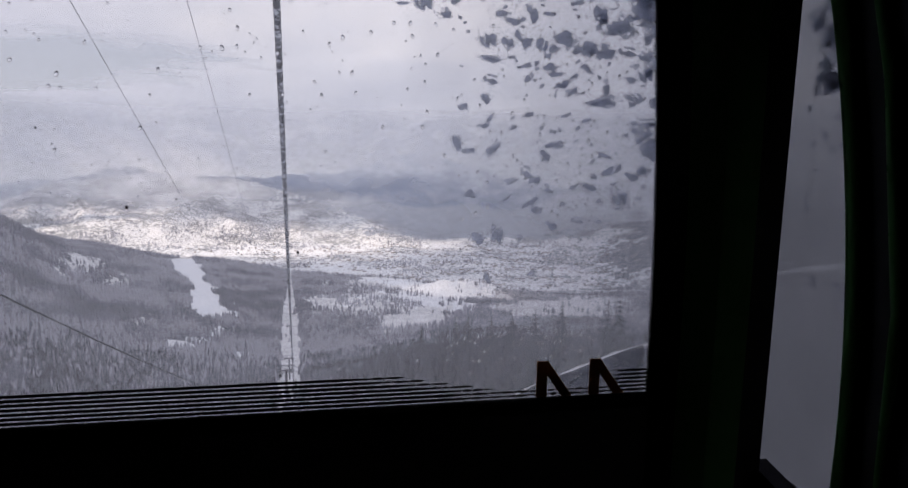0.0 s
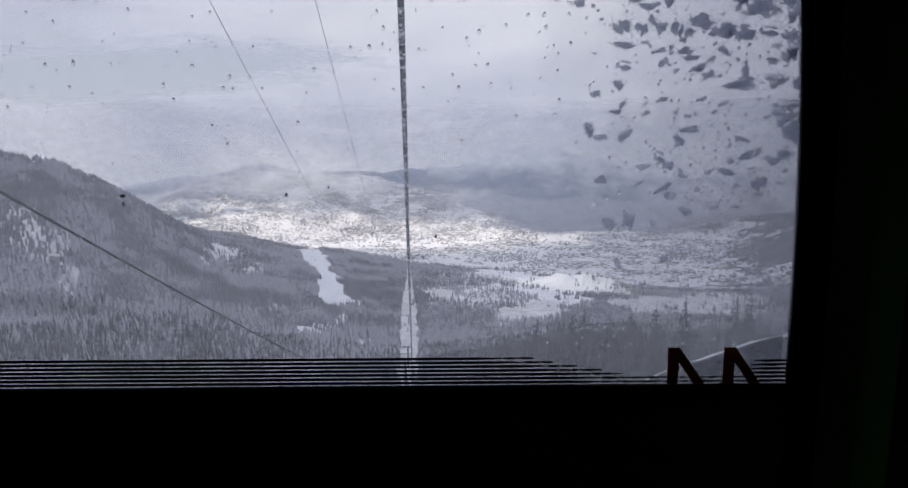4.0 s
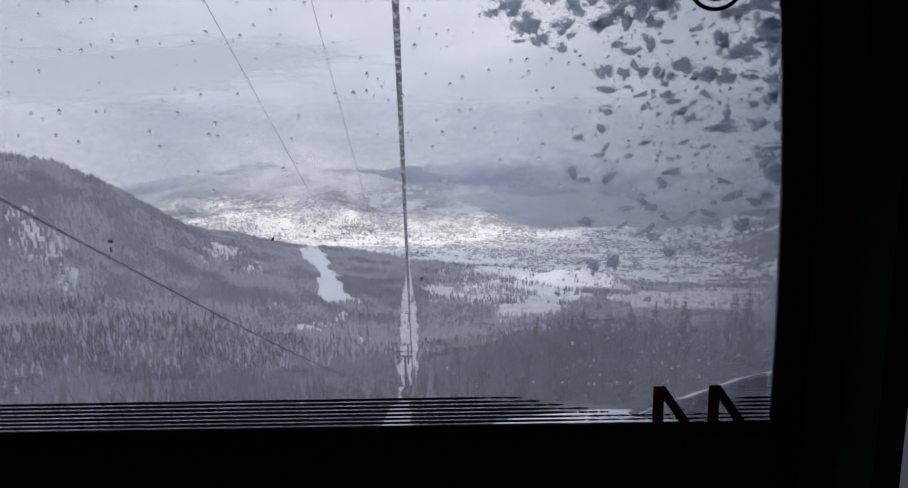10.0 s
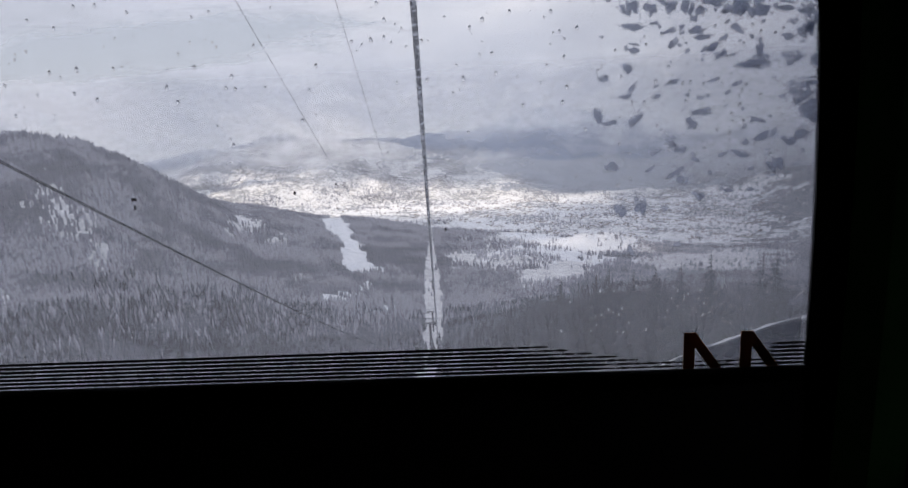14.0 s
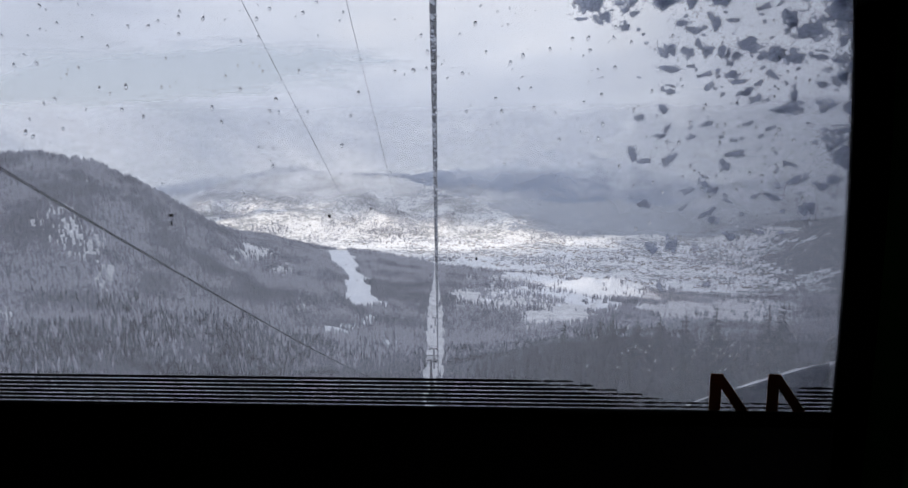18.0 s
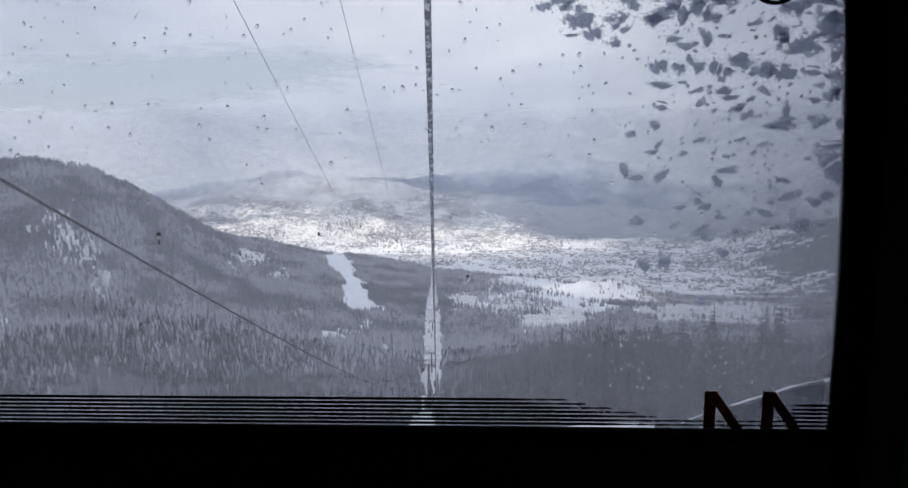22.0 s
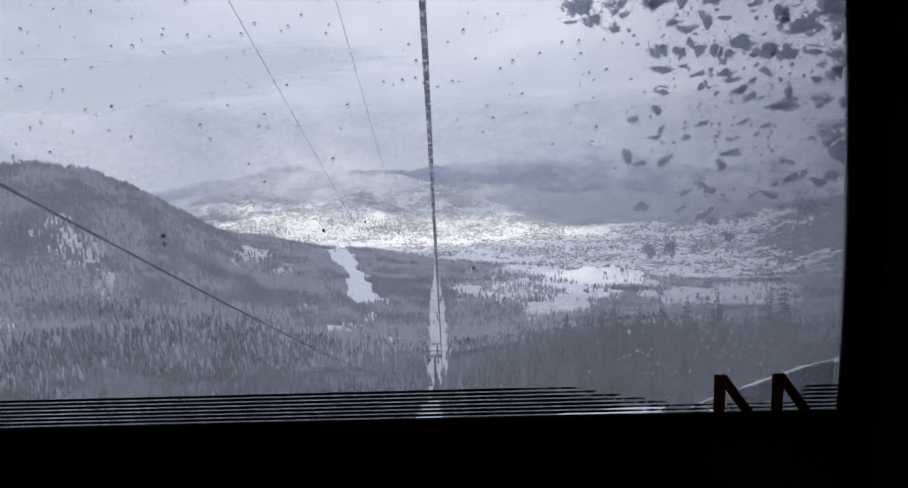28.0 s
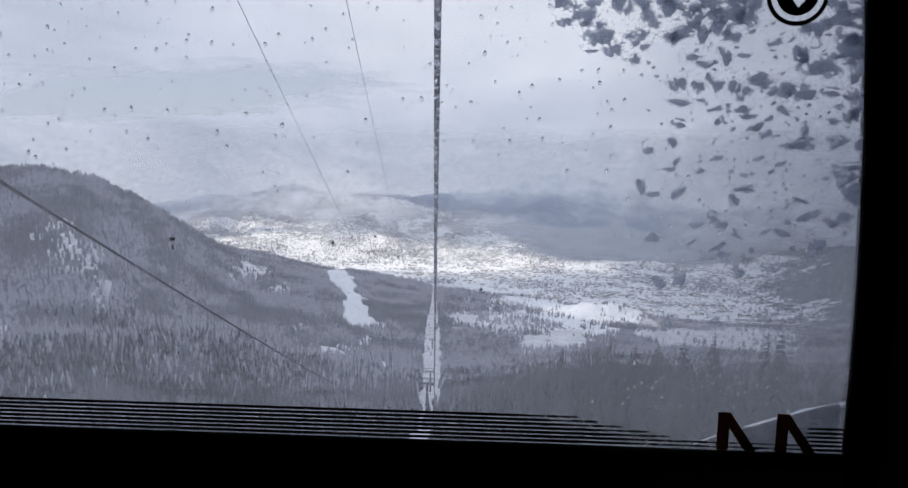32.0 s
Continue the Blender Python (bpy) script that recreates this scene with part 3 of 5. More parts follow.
# ---------------------------------------------------------------- woods
def tree_shape(tiers, sides, seed, droop=0.25):
    """Unit conifer (1 high): rings of ragged boughs, as triangles."""
    r = random.Random(seed)
    vs, fs = [], []
    for k in range(tiers):
        z0 = 0.06 + 0.80 * k / tiers
        top = min(z0 + 1.75 * 0.94 / tiers, 1.0) if k < tiers - 1 else 1.0
        rad = 0.205 * (1 - k / (tiers + 0.35)) ** 0.85 * r.uniform(0.85, 1.15)
        c = len(vs)
        vs.append((r.uniform(-.01, .01), r.uniform(-.01, .01), top))
        for s in range(sides):
            a = (s + r.uniform(-.25, .25)) * math.tau / sides + k * 0.7
            q = rad * (r.uniform(0.55, 0.8) if s % 2 else r.uniform(0.9, 1.2))
            vs.append((q * math.cos(a), q * math.sin(a), z0 - droop * q * r.uniform(0.2, 1.2)))
        for s in range(sides):
            fs.append((c, c + 1 + s, c + 1 + (s + 1) % sides))
    return np.array(vs), np.array(fs)


def join_trees(name, places, heights, shapes, mat, label, category):
    """Many trees as one object."""
    vs, fs, base = [], [], 0
    pick = rng.integers(0, len(shapes), len(places))
    for s, (sv, sf) in enumerate(shapes):
        k = pick == s
        p, h = places[k], heights[k]
        n = len(p)
        turn = rng.uniform(0, math.tau, n)
        wide = h * rng.uniform(0.8, 1.25, n)
        lean = rng.normal(0, 0.02, (n, 2))
        c, sn = np.cos(turn)[:, None], np.sin(turn)[:, None]
        x = (sv[None, :, 0] * c - sv[None, :, 1] * sn) * wide[:, None] + lean[:, :1] * sv[None, :, 2] * h[:, None]
        y = (sv[None, :, 0] * sn + sv[None, :, 1] * c) * wide[:, None] + lean[:, 1:] * sv[None, :, 2] * h[:, None]
        z = sv[None, :, 2] * h[:, None]
        v = np.stack([x, y, z], -1) + p[:, None, :]
        f = sf[None] + (np.arange(n) * len(sv))[:, None, None] + base
        base += n * len(sv)
        vs.append(v.reshape(-1, 3))
        fs.append(f.reshape(-1, 3))
    vs, fs = np.concatenate(vs), np.concatenate(fs)
    me = bpy.data.meshes.new(name)
    me.vertices.add(len(vs))
    me.vertices.foreach_set("co", vs.reshape(-1).astype(np.float32))
    me.loops.add(fs.size)
    me.loops.foreach_set("vertex_index", fs.reshape(-1).astype(np.int32))
    me.polygons.add(len(fs))
    me.polygons.foreach_set("loop_start", (np.arange(len(fs)) * 3).astype(np.int32))
    me.update(calc_edges=True)
    me.materials.append(mat)
    return tagged(new(name, me), label, category, kind="stuff")


def scatter(count, d0, d1, a0, a1):
    d = np.sqrt(rng.uniform(d0 * d0, d1 * d1, count))
    a = np.radians(rng.uniform(a0, a1, count))
    x, y = d * np.sin(a), d * np.cos(a)
    return np.stack([x, y, ground_z(x, y)], -1)


def wooded(p):
    """Whether a tree grows there: not under the lift, on the ski run, the open snowfields and glades."""
    x, y, z = p.T
    d, az = np.hypot(x, y), np.degrees(np.arctan2(x, y))
    el = np.degrees(np.arctan2(z, d))
    along, off = x * AHEAD.x + y * AHEAD.y, x * ACROSS.x + y * ACROSS.y
    half = np.interp(along, [0, 150, 330, 500, 850, 1000, 1400], [5.5, 5.5, 6.8, 9.5, 11.5, 8, 5]) + 1.6 * rough_at(x, y, 260.0) + 0.8 * rough_at(x, y, 70.0)
    keep = (np.abs(off + 3.2) > half) | ((rng.uniform(0, 1, len(x)) < 0.012) & (along > 200))
    run = np.interp(el, [-14.6, -12.2, -9.8], [-10.8, -11.7, -13.3])
    keep &= ~((np.abs(az - run) < np.interp(el, [-14.6, -12, -9.8], [1.5, 1.25, 1.1]) + 0.45 * rough_at(x, y, 230.)) & (el > -14.8) & (el < -9.7) & (d > 500))
    glade = rough_at(x + 800, y, 1300.0) + 0.5 * rough_at(x, y + 300, 420.0)
    open_right = np.clip(1.5 - np.hypot((az - 4.5) / 7.5, (el + 13.8) / 3.2) ** 2, 0, 1) * rng.uniform(0.36, 1.05, len(x)) * np.clip(0.9 + 0.55 * rough_at(x, y, 300.0), 0, 1.3)
    for ga, ge, wa, we in ((-34.6, -5.6, 1.6, 1.0), (-33.0, -7.6, 1.7, 1.3), (-31.8, -11.0, 0.9, 1.5), (-20.6, -9.7, 1.8, 0.8), (-18.0, -11.3, 1.0, 0.6),
                           (-12.6, -16.6, 2.0, 0.45), (-10.4, -15.9, 0.8, 0.5), (-8.6, -18.6, 0.8, 0.9), (-38.5, -12.3, 1.0, 1.2), (-16.5, -14.6, 0.9, 0.5),
                           (-29.0, -16.0, 0.7, 0.9), (-17.5, -20.6, 1.8, 0.7), (-11.0, -20.4, 1.0, 0.7)):
        open_right += np.clip(1.25 - 0.75 * np.hypot((az - ga) / wa, (el - ge) / we) ** 2 + 0.55 * rough_at(x + 37 * ga, y, 170.0), 0, 1) * rng.uniform(0.12, 1.0, len(x))
    field = np.clip(1.2 - np.hypot((az - 21.5) / 8.5, (el + 14.6 - 0.05 * (az - 16)) / 1.5) ** 2 + 0.2 * rough_at(x, y, 300.0), 0, 1)
    keep &= ~((0.6 * glade + 3.9 * open_right + 6.5 * field * rng.uniform(0.30, 1.1, len(x)) > 1.35) & (d > 380))
    keep &= (np.hypot((x - 250) / 95, (y - 1255) / 170) > 1) | (rng.uniform(0, 1, len(x)) < 0.05)
    snowfield = np.clip(1.7 - np.hypot((az - 4.4) / 6.0, (el + 13.3) / 1.9) ** 2 + 0.35 * rough_at(x, y, 260.0), 0, 1)
    keep &= (rng.uniform(0, 1, len(x)) > 0.76 * snowfield) | (d < 620)
    return keep


mid = np.concatenate([(verts[quads].mean(1)), np.zeros((nh, 3))])
mid_d, mid_az = np.hypot(mid[:, 0], mid[:, 1]), np.degrees(np.arctan2(mid[:, 0], mid[:, 1]))
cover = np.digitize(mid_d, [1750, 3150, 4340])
# slope at the far right takes the woods with painted-in shade
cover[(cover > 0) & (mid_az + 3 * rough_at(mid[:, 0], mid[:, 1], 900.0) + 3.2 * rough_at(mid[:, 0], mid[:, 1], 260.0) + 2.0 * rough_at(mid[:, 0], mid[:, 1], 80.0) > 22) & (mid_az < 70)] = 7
# the hill to the right takes the haze-coloured slope material
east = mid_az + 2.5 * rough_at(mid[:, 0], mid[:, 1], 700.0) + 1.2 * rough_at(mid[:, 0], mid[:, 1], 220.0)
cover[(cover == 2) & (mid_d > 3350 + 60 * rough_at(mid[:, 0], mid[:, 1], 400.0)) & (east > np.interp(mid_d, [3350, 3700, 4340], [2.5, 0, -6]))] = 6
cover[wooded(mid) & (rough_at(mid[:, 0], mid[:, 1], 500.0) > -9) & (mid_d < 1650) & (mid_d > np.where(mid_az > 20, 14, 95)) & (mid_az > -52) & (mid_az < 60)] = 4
cover[(cover == 0) & (mid_d > 300) & (mid_d < 1650) & (mid_az < -15.3) & (mid_az > -52)] = 5
# close forest floor gets the copy with shade painted in
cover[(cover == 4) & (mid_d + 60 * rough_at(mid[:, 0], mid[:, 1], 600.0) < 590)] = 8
mid_el = np.degrees(np.arctan2(mid[:, 2], np.maximum(mid_d, 1.0)))
cover[(cover == 0) & (mid_d > 500) & (mid_d < 1300) & (mid_az > -4) & (mid_az < 10) & (mid_el < -14.3 + 0.5 * rough_at(mid[:, 0], mid[:, 1], 150.0))] = 5
mid_off = mid[:, 0] * ACROSS.x + mid[:, 1] * ACROSS.y
cover[(cover == 0) & (mid_d > 250) & (mid_d < 1650) & ((np.abs(mid_off + 3.2) < 20) | ((mid_az > 14) & (mid_az < 40)) | ((mid_az > -4) & (mid_az < 3.5 + 2 * rough_at(mid[:, 0], mid[:, 1], 200.0))))] = 5
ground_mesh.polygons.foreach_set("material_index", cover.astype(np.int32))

SHAPES_FAR = [tree_shape(3, 5, s) for s in range(6)]
SHAPES_MID = [tree_shape(5, 7, 20 + s) for s in range(6)]


def share(p, d0, d1):
    """Random choice that goes from none to all between two distances."""
    d = np.hypot(p[:, 0], p[:, 1]) + 60 * rough_at(p[:, 0], p[:, 1], 600.0)
    return rng.uniform(0, 1, len(p)) < np.clip((d - d0) / (d1 - d0), 0, 1)


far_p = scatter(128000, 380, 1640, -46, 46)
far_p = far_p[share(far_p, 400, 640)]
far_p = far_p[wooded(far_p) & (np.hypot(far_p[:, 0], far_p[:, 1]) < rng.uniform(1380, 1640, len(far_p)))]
join_trees("far_forest", far_p, rng.uniform(5, 11, len(far_p)), SHAPES_FAR, M_FOREST_HAZED,
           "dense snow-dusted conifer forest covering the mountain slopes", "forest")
mid_p = scatter(60000, 110, 760, -48, 50)
mid_p = mid_p[~share(mid_p, 400, 640)]
mid_p = np.concatenate([mid_p, scatter(3800, 100, 330, -52, 40), scatter(330, 34, 115, 32, 78), scatter(120, 60, 115, -75, -46)])
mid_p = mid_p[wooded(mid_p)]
join_trees("slope_forest", mid_p, rng.uniform(6, 12.5, len(mid_p)), SHAPES_MID, M_FOREST_NEAR,
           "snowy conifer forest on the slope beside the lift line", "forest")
SHAPES_TINY = [tree_shape(2, 5, 60 + s) for s in range(3)]
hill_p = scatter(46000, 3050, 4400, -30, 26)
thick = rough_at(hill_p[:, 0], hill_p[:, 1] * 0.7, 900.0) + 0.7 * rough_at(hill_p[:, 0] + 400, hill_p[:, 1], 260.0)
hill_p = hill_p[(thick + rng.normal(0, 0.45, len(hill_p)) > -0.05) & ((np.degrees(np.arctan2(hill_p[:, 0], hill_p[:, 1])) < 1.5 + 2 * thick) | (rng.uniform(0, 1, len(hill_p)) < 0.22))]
join_trees("hill_woods", hill_p, rng.uniform(7, 14, len(hill_p)), SHAPES_TINY, M_FOREST_HAZED,
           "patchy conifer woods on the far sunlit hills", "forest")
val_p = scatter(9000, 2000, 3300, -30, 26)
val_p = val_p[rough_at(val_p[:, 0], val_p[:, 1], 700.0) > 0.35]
join_trees("valley_woods", val_p, rng.uniform(9, 17, len(val_p)), SHAPES_FAR[:2], M_FOREST_HAZED,
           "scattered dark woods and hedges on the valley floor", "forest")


def spruce(name, p, h, seed, label):
    """A single spruce with trunk and a crown of drooping, snow-laden boughs."""
    r = random.Random(seed)
    root = empty(name, pose(*p), label=label, category="tree", group="spruces beside the lift line")
    part("trunk", tube([(0, 0, -1.0), (0.02 * h, 0, h * 0.4), (0.01 * h, 0.005 * h, h * 0.97)], [0.018 * h, 0.012 * h, 0.002 * h], 7), M_BARK, root, "brown bark trunk", True)
    vs, fs = [], []
    levels = 26
    for k in range(levels):
        t = k / (levels - 1)
        z = h * (0.06 + 0.90 * t)
        reach = h * (0.20 * (1 - t) ** 0.8 + 0.012) * r.uniform(0.75, 1.15)
        n = int(11 - 5 * t)
        for b in range(n):
            a = (b + r.uniform(-.35, .35)) * math.tau / n + k * 1.3
            if r.random() < 0.10:
                continue
            q = reach * r.uniform(0.7, 1.15)
            w = q * r.uniform(0.20, 0.30) + 0.05
            ux, uy = math.cos(a), math.sin(a)
            sx, sy = -uy, ux
            dip = q * r.uniform(0.28, 0.55)
            c = len(vs)
            vs.append((0, 0, z))
            for f, ww, zz in ((0.35, 0.75, -0.12), (0.70, 1.0, -0.5), (1.0, 0.25, -0.85)):
                for side in (-1, 1):
                    vs.append((ux * q * f + sx * w * ww * side, uy * q * f + sy * w * ww * side,
                               z + dip * zz - w * 0.35 * ww + r.uniform(-.04, .04) * q))
                vs.append((ux * q * f, uy * q * f, z + dip * zz + w * 0.22 * ww))
            fs += [(c, c + 1, c + 3), (c, c + 3, c + 2)]
            for i in (1, 4):
                o = c + i
                fs += [(o, o + 3, o + 5, o + 2), (o + 2, o + 5, o + 4, o + 1)]
    return mesh_object("crown", vs, fs, M_SPRUCE, root, "dark green needles under fresh snow"), root


def on_ground(az, d):
    x, y = d * math.sin(radians(az)), d * math.cos(radians(az))
    return x, y, float(ground_z(np.array([x]), np.array([y]))[0])


for k, (az, d, h) in enumerate(((17.6, 88, 17), (21.5, 74, 12), (13.6, 118, 17), (25.0, 96, 19), (28.5, 80, 15), (20.0, 128, 20),
                                (10.4, 150, 18), (30.5, 122, 22), (15.5, 160, 19), (24.0, 150, 21), (7.2, 185, 19), (11.5, 205, 21),
                                (-33.0, 130, 16), (-27.0, 150, 17), (-38.0, 165, 18), (-20.5, 175, 16))):
    spruce("spruce", on_ground(az, d), h, 100 + k, "tall snow-laden spruce standing on the slope below the lift")


# ---------------------------------------------------------------- valley town
def town():
    vs, fs, ms = [], [], []
    r = random.Random(5)
    n = 0
    while n < 860:
        az = r.uniform(-13, 24)
        d = r.uniform(2250, 3150)
        lane = math.sin(d / 29.0 + az * 0.4 + 1.3 * math.sin(az * 0.9)) + r.uniform(-0.6, 0.6)
        if lane < 0.1 or r.random() > 1.15 - abs(az - 9) / 22:
            continue
        x, y, z = on_ground(az, d)
        w, dp, h = r.uniform(3.4, 6.6) * (1.8 if r.random() < 0.06 else 1), r.uniform(2.8, 4.6), r.uniform(2.8, 6)
        a = r.choice((0.2, 0.2 + math.pi / 2)) + r.uniform(-.15, .15)
        c, s = math.cos(a), math.sin(a)
        b = len(vs)
        for px, py, pz in ((-w, -dp, -2), (w, -dp, -2), (w, dp, -2), (-w, dp, -2), (-w, -dp, h), (w, -dp, h), (w, dp, h), (-w, dp, h),
                           (-w * 1.08, 0, h + dp * 0.6), (w * 1.08, 0, h + dp * 0.6), (-w * 1.08, -dp * 1.15, h - .3), (w * 1.08, -dp * 1.15, h - .3),
                           (w * 1.08, dp * 1.15, h - .3), (-w * 1.08, dp * 1.15, h - .3)):
            vs.append((x + px * c - py * s, y + px * s + py * c, z + pz))
        for f, m in (((0, 1, 5, 4), 0), ((1, 2, 6, 5), 0), ((2, 3, 7, 6), 0), ((3, 0, 4, 7), 0), ((4, 7, 8), 0), ((5, 9, 6), 0),
                     ((10, 11, 9, 8), 1), ((12, 13, 8, 9), 1)):
            fs.append(tuple(b + i for i in f))
            ms.append(m)
        n += 1
    ob = mesh_object("town_houses", vs, fs, [M_HOUSE, M_ROOF])
    ob.data.polygons.foreach_set("material_index", ms)
    tagged(ob, "small far-off houses with snowy roofs on the valley floor", "houses", kind="stuff")


town()


# ---------------------------------------------------------------- ropes
STOPS = (-58.0, 290.0, 500.0, 770.0)                  # towers along the line


def rope_height(along):
    """Height of the ropes: a long sagging span down to the next tower, shallower ones after it."""
    z = 4.70 - 0.481 * min(along, 290) + 0.00038 * min(along, 290) ** 2
    for (u0, z0), (u1, z1) in zip(SPANS, SPANS[1:]):
        if along > u0:
            k = min((along - u0) / (u1 - u0), 1)
            z = z0 + (z1 - z0) * k - 0.00022 * (u1 - u0) ** 2 * k * (1 - k)
    return z


SPANS = ((290.0, -102.8), (500.0, -168.0), (770.0, -219.0), (1500.0, -298.0))


def rope_point(along, off, lift=0.0):
    p = AHEAD * along + ACROSS * off
    return (p.x + 0.015, p.y, rope_height(along) + lift)


def rope(name, off, radius, label, height=None, lift=0.0):
    steps = list(range(-58, 120, 2)) + list(range(120, 290, 10)) + list(range(290, 1500, 28))
    pts = [rope_point(a, off, lift if height is None or a > 290 else height(a) - rope_height(a)) for a in steps]
    ob = part(name, tube(pts, radius, 8), M_ROPE if off == 0 else M_ROPE_DARK, None, "", True)
    return tagged(ob, label, "cable")


rope("haul_rope", 0.0, 0.037, "dark steel haul rope running down over the cabin")
rope("haul_rope", -GAUGE, 0.029, "dark steel haul rope of the returning side", lift=0.03)
rope("signal_cable", -4.6, 0.008, "thin black signal cable strung between the towers", lambda a: 9.85 - 0.404 * a + 0.00009 * a * a)
rope("signal_cable", -2.4, 0.008, "thin black signal cable strung between the towers", lambda a: 11.0 - 0.392 * a + 0.00005 * a * a)


# ---------------------------------------------------------------- lift towers
def sheave_battery(root, x, z):
    """A row of rope wheels under one end of the cross-arm."""
    bat = part("sheave_battery", box((x - 0.07, -2.1, z - 0.50), (x + 0.07, 2.1, z - 0.34), 0.02), M_STEEL, root, "steel carrier beam of the rope wheels")
    tilt = -ROPE_FALL
    for k in range(8):
        y = -1.85 + k * 0.53
        bm = bmesh.new()
        m = pose(x, y, z - 0.24 + tilt * y * 0, 0, 90, 0)
        bmesh.ops.create_cone(bm, cap_ends=True, segments=20, radius1=0.22, radius2=0.22, depth=0.10, matrix=m)
        bmesh.ops.create_cone(bm, cap_ends=True, segments=12, radius1=0.07, radius2=0.07, depth=0.18, matrix=m)
        part("sheave_wheel", bm, M_RUBBER, bat, "black rubber-lined wheel")
    bat.matrix_local = Matrix.Translation((0, 0, z)) @ Matrix.Rotation(math.atan(tilt), 4, "X") @ Matrix.Translation((0, 0, -z))
    return bat


def tower(along):
    p = AHEAD * along + ACROSS * -3.35
    gz0 = float(ground_z(np.array([p.x]), np.array([p.y]))[0])
    rope_z = rope_height(along)
    H = rope_z - gz0 - 0.95                                   # column top
    root = empty("lift_tower", pose(p.x, p.y, gz0, 0, 0, -math.degrees(LINE)),
                 label="dark steel gondola lift tower with railed maintenance platform", category="lift tower", group="towers of the gondola lift")
    bm = tube([(0, 0, -1.5), (0, 0, H * 0.5), (0, 0, H)], [0.66, 0.60, 0.54], 28)
    part("column", bm, M_COLUMN, root, "dark weathered round steel column", True)
    bm = tube([(0, 0, H * 0.46), (0, 0, H * 0.46 + 0.16)], 0.68, 28)
    part("flange", bm, M_COLUMN, root)
    part("footing", box((-1.3, -1.3, -1.6), (1.3, 1.3, 0.25), 0.05), M_SNOW, root, "snow-covered concrete footing")
    part("cross_arm", box((-4.1, -0.35, H + 0.02), (3.6, 0.35, H + 0.42), 0.03), M_STEEL, root)
    deck = part("platform", box((-4.3, -0.95, H + 0.44), (2.85, 0.95, H + 0.52), 0.01), M_STEEL, root, "steel grating platform")
    zb = H + 2.72                                             # upper beam
    part("upper_beam", box((-4.25, -0.11, zb - 0.11), (3.75, 0.11, zb + 0.11), 0.015), M_COLUMN, root, "long square lifting beam")
    for x in (-4.1, 3.55):
        part("beam_end_plate", box((x - 0.22, -0.14, zb - 0.34), (x + 0.22, 0.14, zb - 0.112), 0.02), M_STEEL, root)
    for x0, x1 in ((-2.25, -2.9), (2.0, 2.5)):
        part("beam_leg", tube([(x0, 0, H + 0.40), (x1, 0, zb - 0.1)], 0.13, 8), M_COLUMN, root)
    for x in (-1.25, 0.93):
        part("cable_clamp", box((x - 0.09, -0.16, zb + 0.112), (x + 0.09, 0.16, zb + 0.26), 0.02), M_STEEL, root)
    z0, z1 = H + 0.52, H + 1.80
    for side in (-0.92, 0.92):
        for a, b in ((-4.25, -3.2), (-2.75, -1.65), (0.55, 1.65), (1.75, 2.8)):
            top = z1 if (a < -3 or b > 2) else z1 - 0.40
            part("railing", tube([(a, side, z0), (a, side, top - 0.12), (a + 0.12, side, top), (b - 0.12, side, top),
                                  (b, side, top - 0.12), (b, side, z0)], 0.032, 6), M_STEEL, root)
            part("mid_rail", tube([(a, side, z0 + (top - z0) * 0.5), (b, side, z0 + (top - z0) * 0.5)], 0.025, 6), M_STEEL, root)
        part("long_rail", tube([(-2.7, side, z1), (1.75, side, z1)], 0.032, 6), M_STEEL, root)
        part("rail_post", tube([(-0.1, side, z0), (-0.1, side, z1)], 0.035, 6), M_STEEL, root)
    for x in (-4.25, 2.8):
        part("end_rail", tube([(x, -0.92, z1), (x, 0.92, z1)], 0.032, 6), M_STEEL, root)
    for s in (-1, 1):
        part("strut", tube([(s * 0.5, 0.3, H - 0.72), (s * 2.2, 0.5, H - 0.62)], 0.06, 6), M_STEEL, root)
        part("strut", tube([(s * 0.5, 0.2, H - 0.66), (s * 2.2, 0.6, H + 0.2)], 0.05, 6), M_STEEL, root)
    part("guard_plate", prism([(1.75, H + 0.5), (2.95, H + 0.5), (2.95, H - 0.75), (2.15, H - 0.75)], 1, -0.9, 0.9), M_COLUMN, root, "folded sheet-metal catch guard")
    part("guard_plate", prism([(-2.6, H + 0.4), (-4.25, H + 0.4), (-4.0, H - 0.35), (-3.0, H - 0.35)], 1, -0.9, 0.9), M_COLUMN, root, "folded sheet-metal catch guard")
    sheave_battery(root, 3.35, H + 0.95)
    sheave_battery(root, -3.75, H + 0.95)
    for s in (-1, 1):
        part("ladder_rail", tube([(-0.95, 0.22 * s, 1.0), (-0.85, 0.22 * s, H + 0.4)], 0.025, 6), M_STEEL, root)
    for k in range(int(H / 0.32) - 3):
        z = 1.2 + k * 0.32
        x = -0.95 + 0.10 * z / H
        part("ladder_rung", tube([(x, -0.22, z), (x, 0.22, z)], 0.016, 5), M_STEEL, root)
    sign = part("number_plate", box((-2.3, -0.20, zb - 0.50), (-1.95, -0.17, zb - 0.12), 0.005), M_STICKER_BLACK, root, "small dark plate with pale bars")
    for k in range(3):
        part("mark", box((-2.25, -0.206, zb - 0.42 + k * 0.1), (-2.0, -0.201, zb - 0.38 + k * 0.1)), M_STICKER_WHITE, sign)
    return root


for stop in STOPS:
    tower(stop)


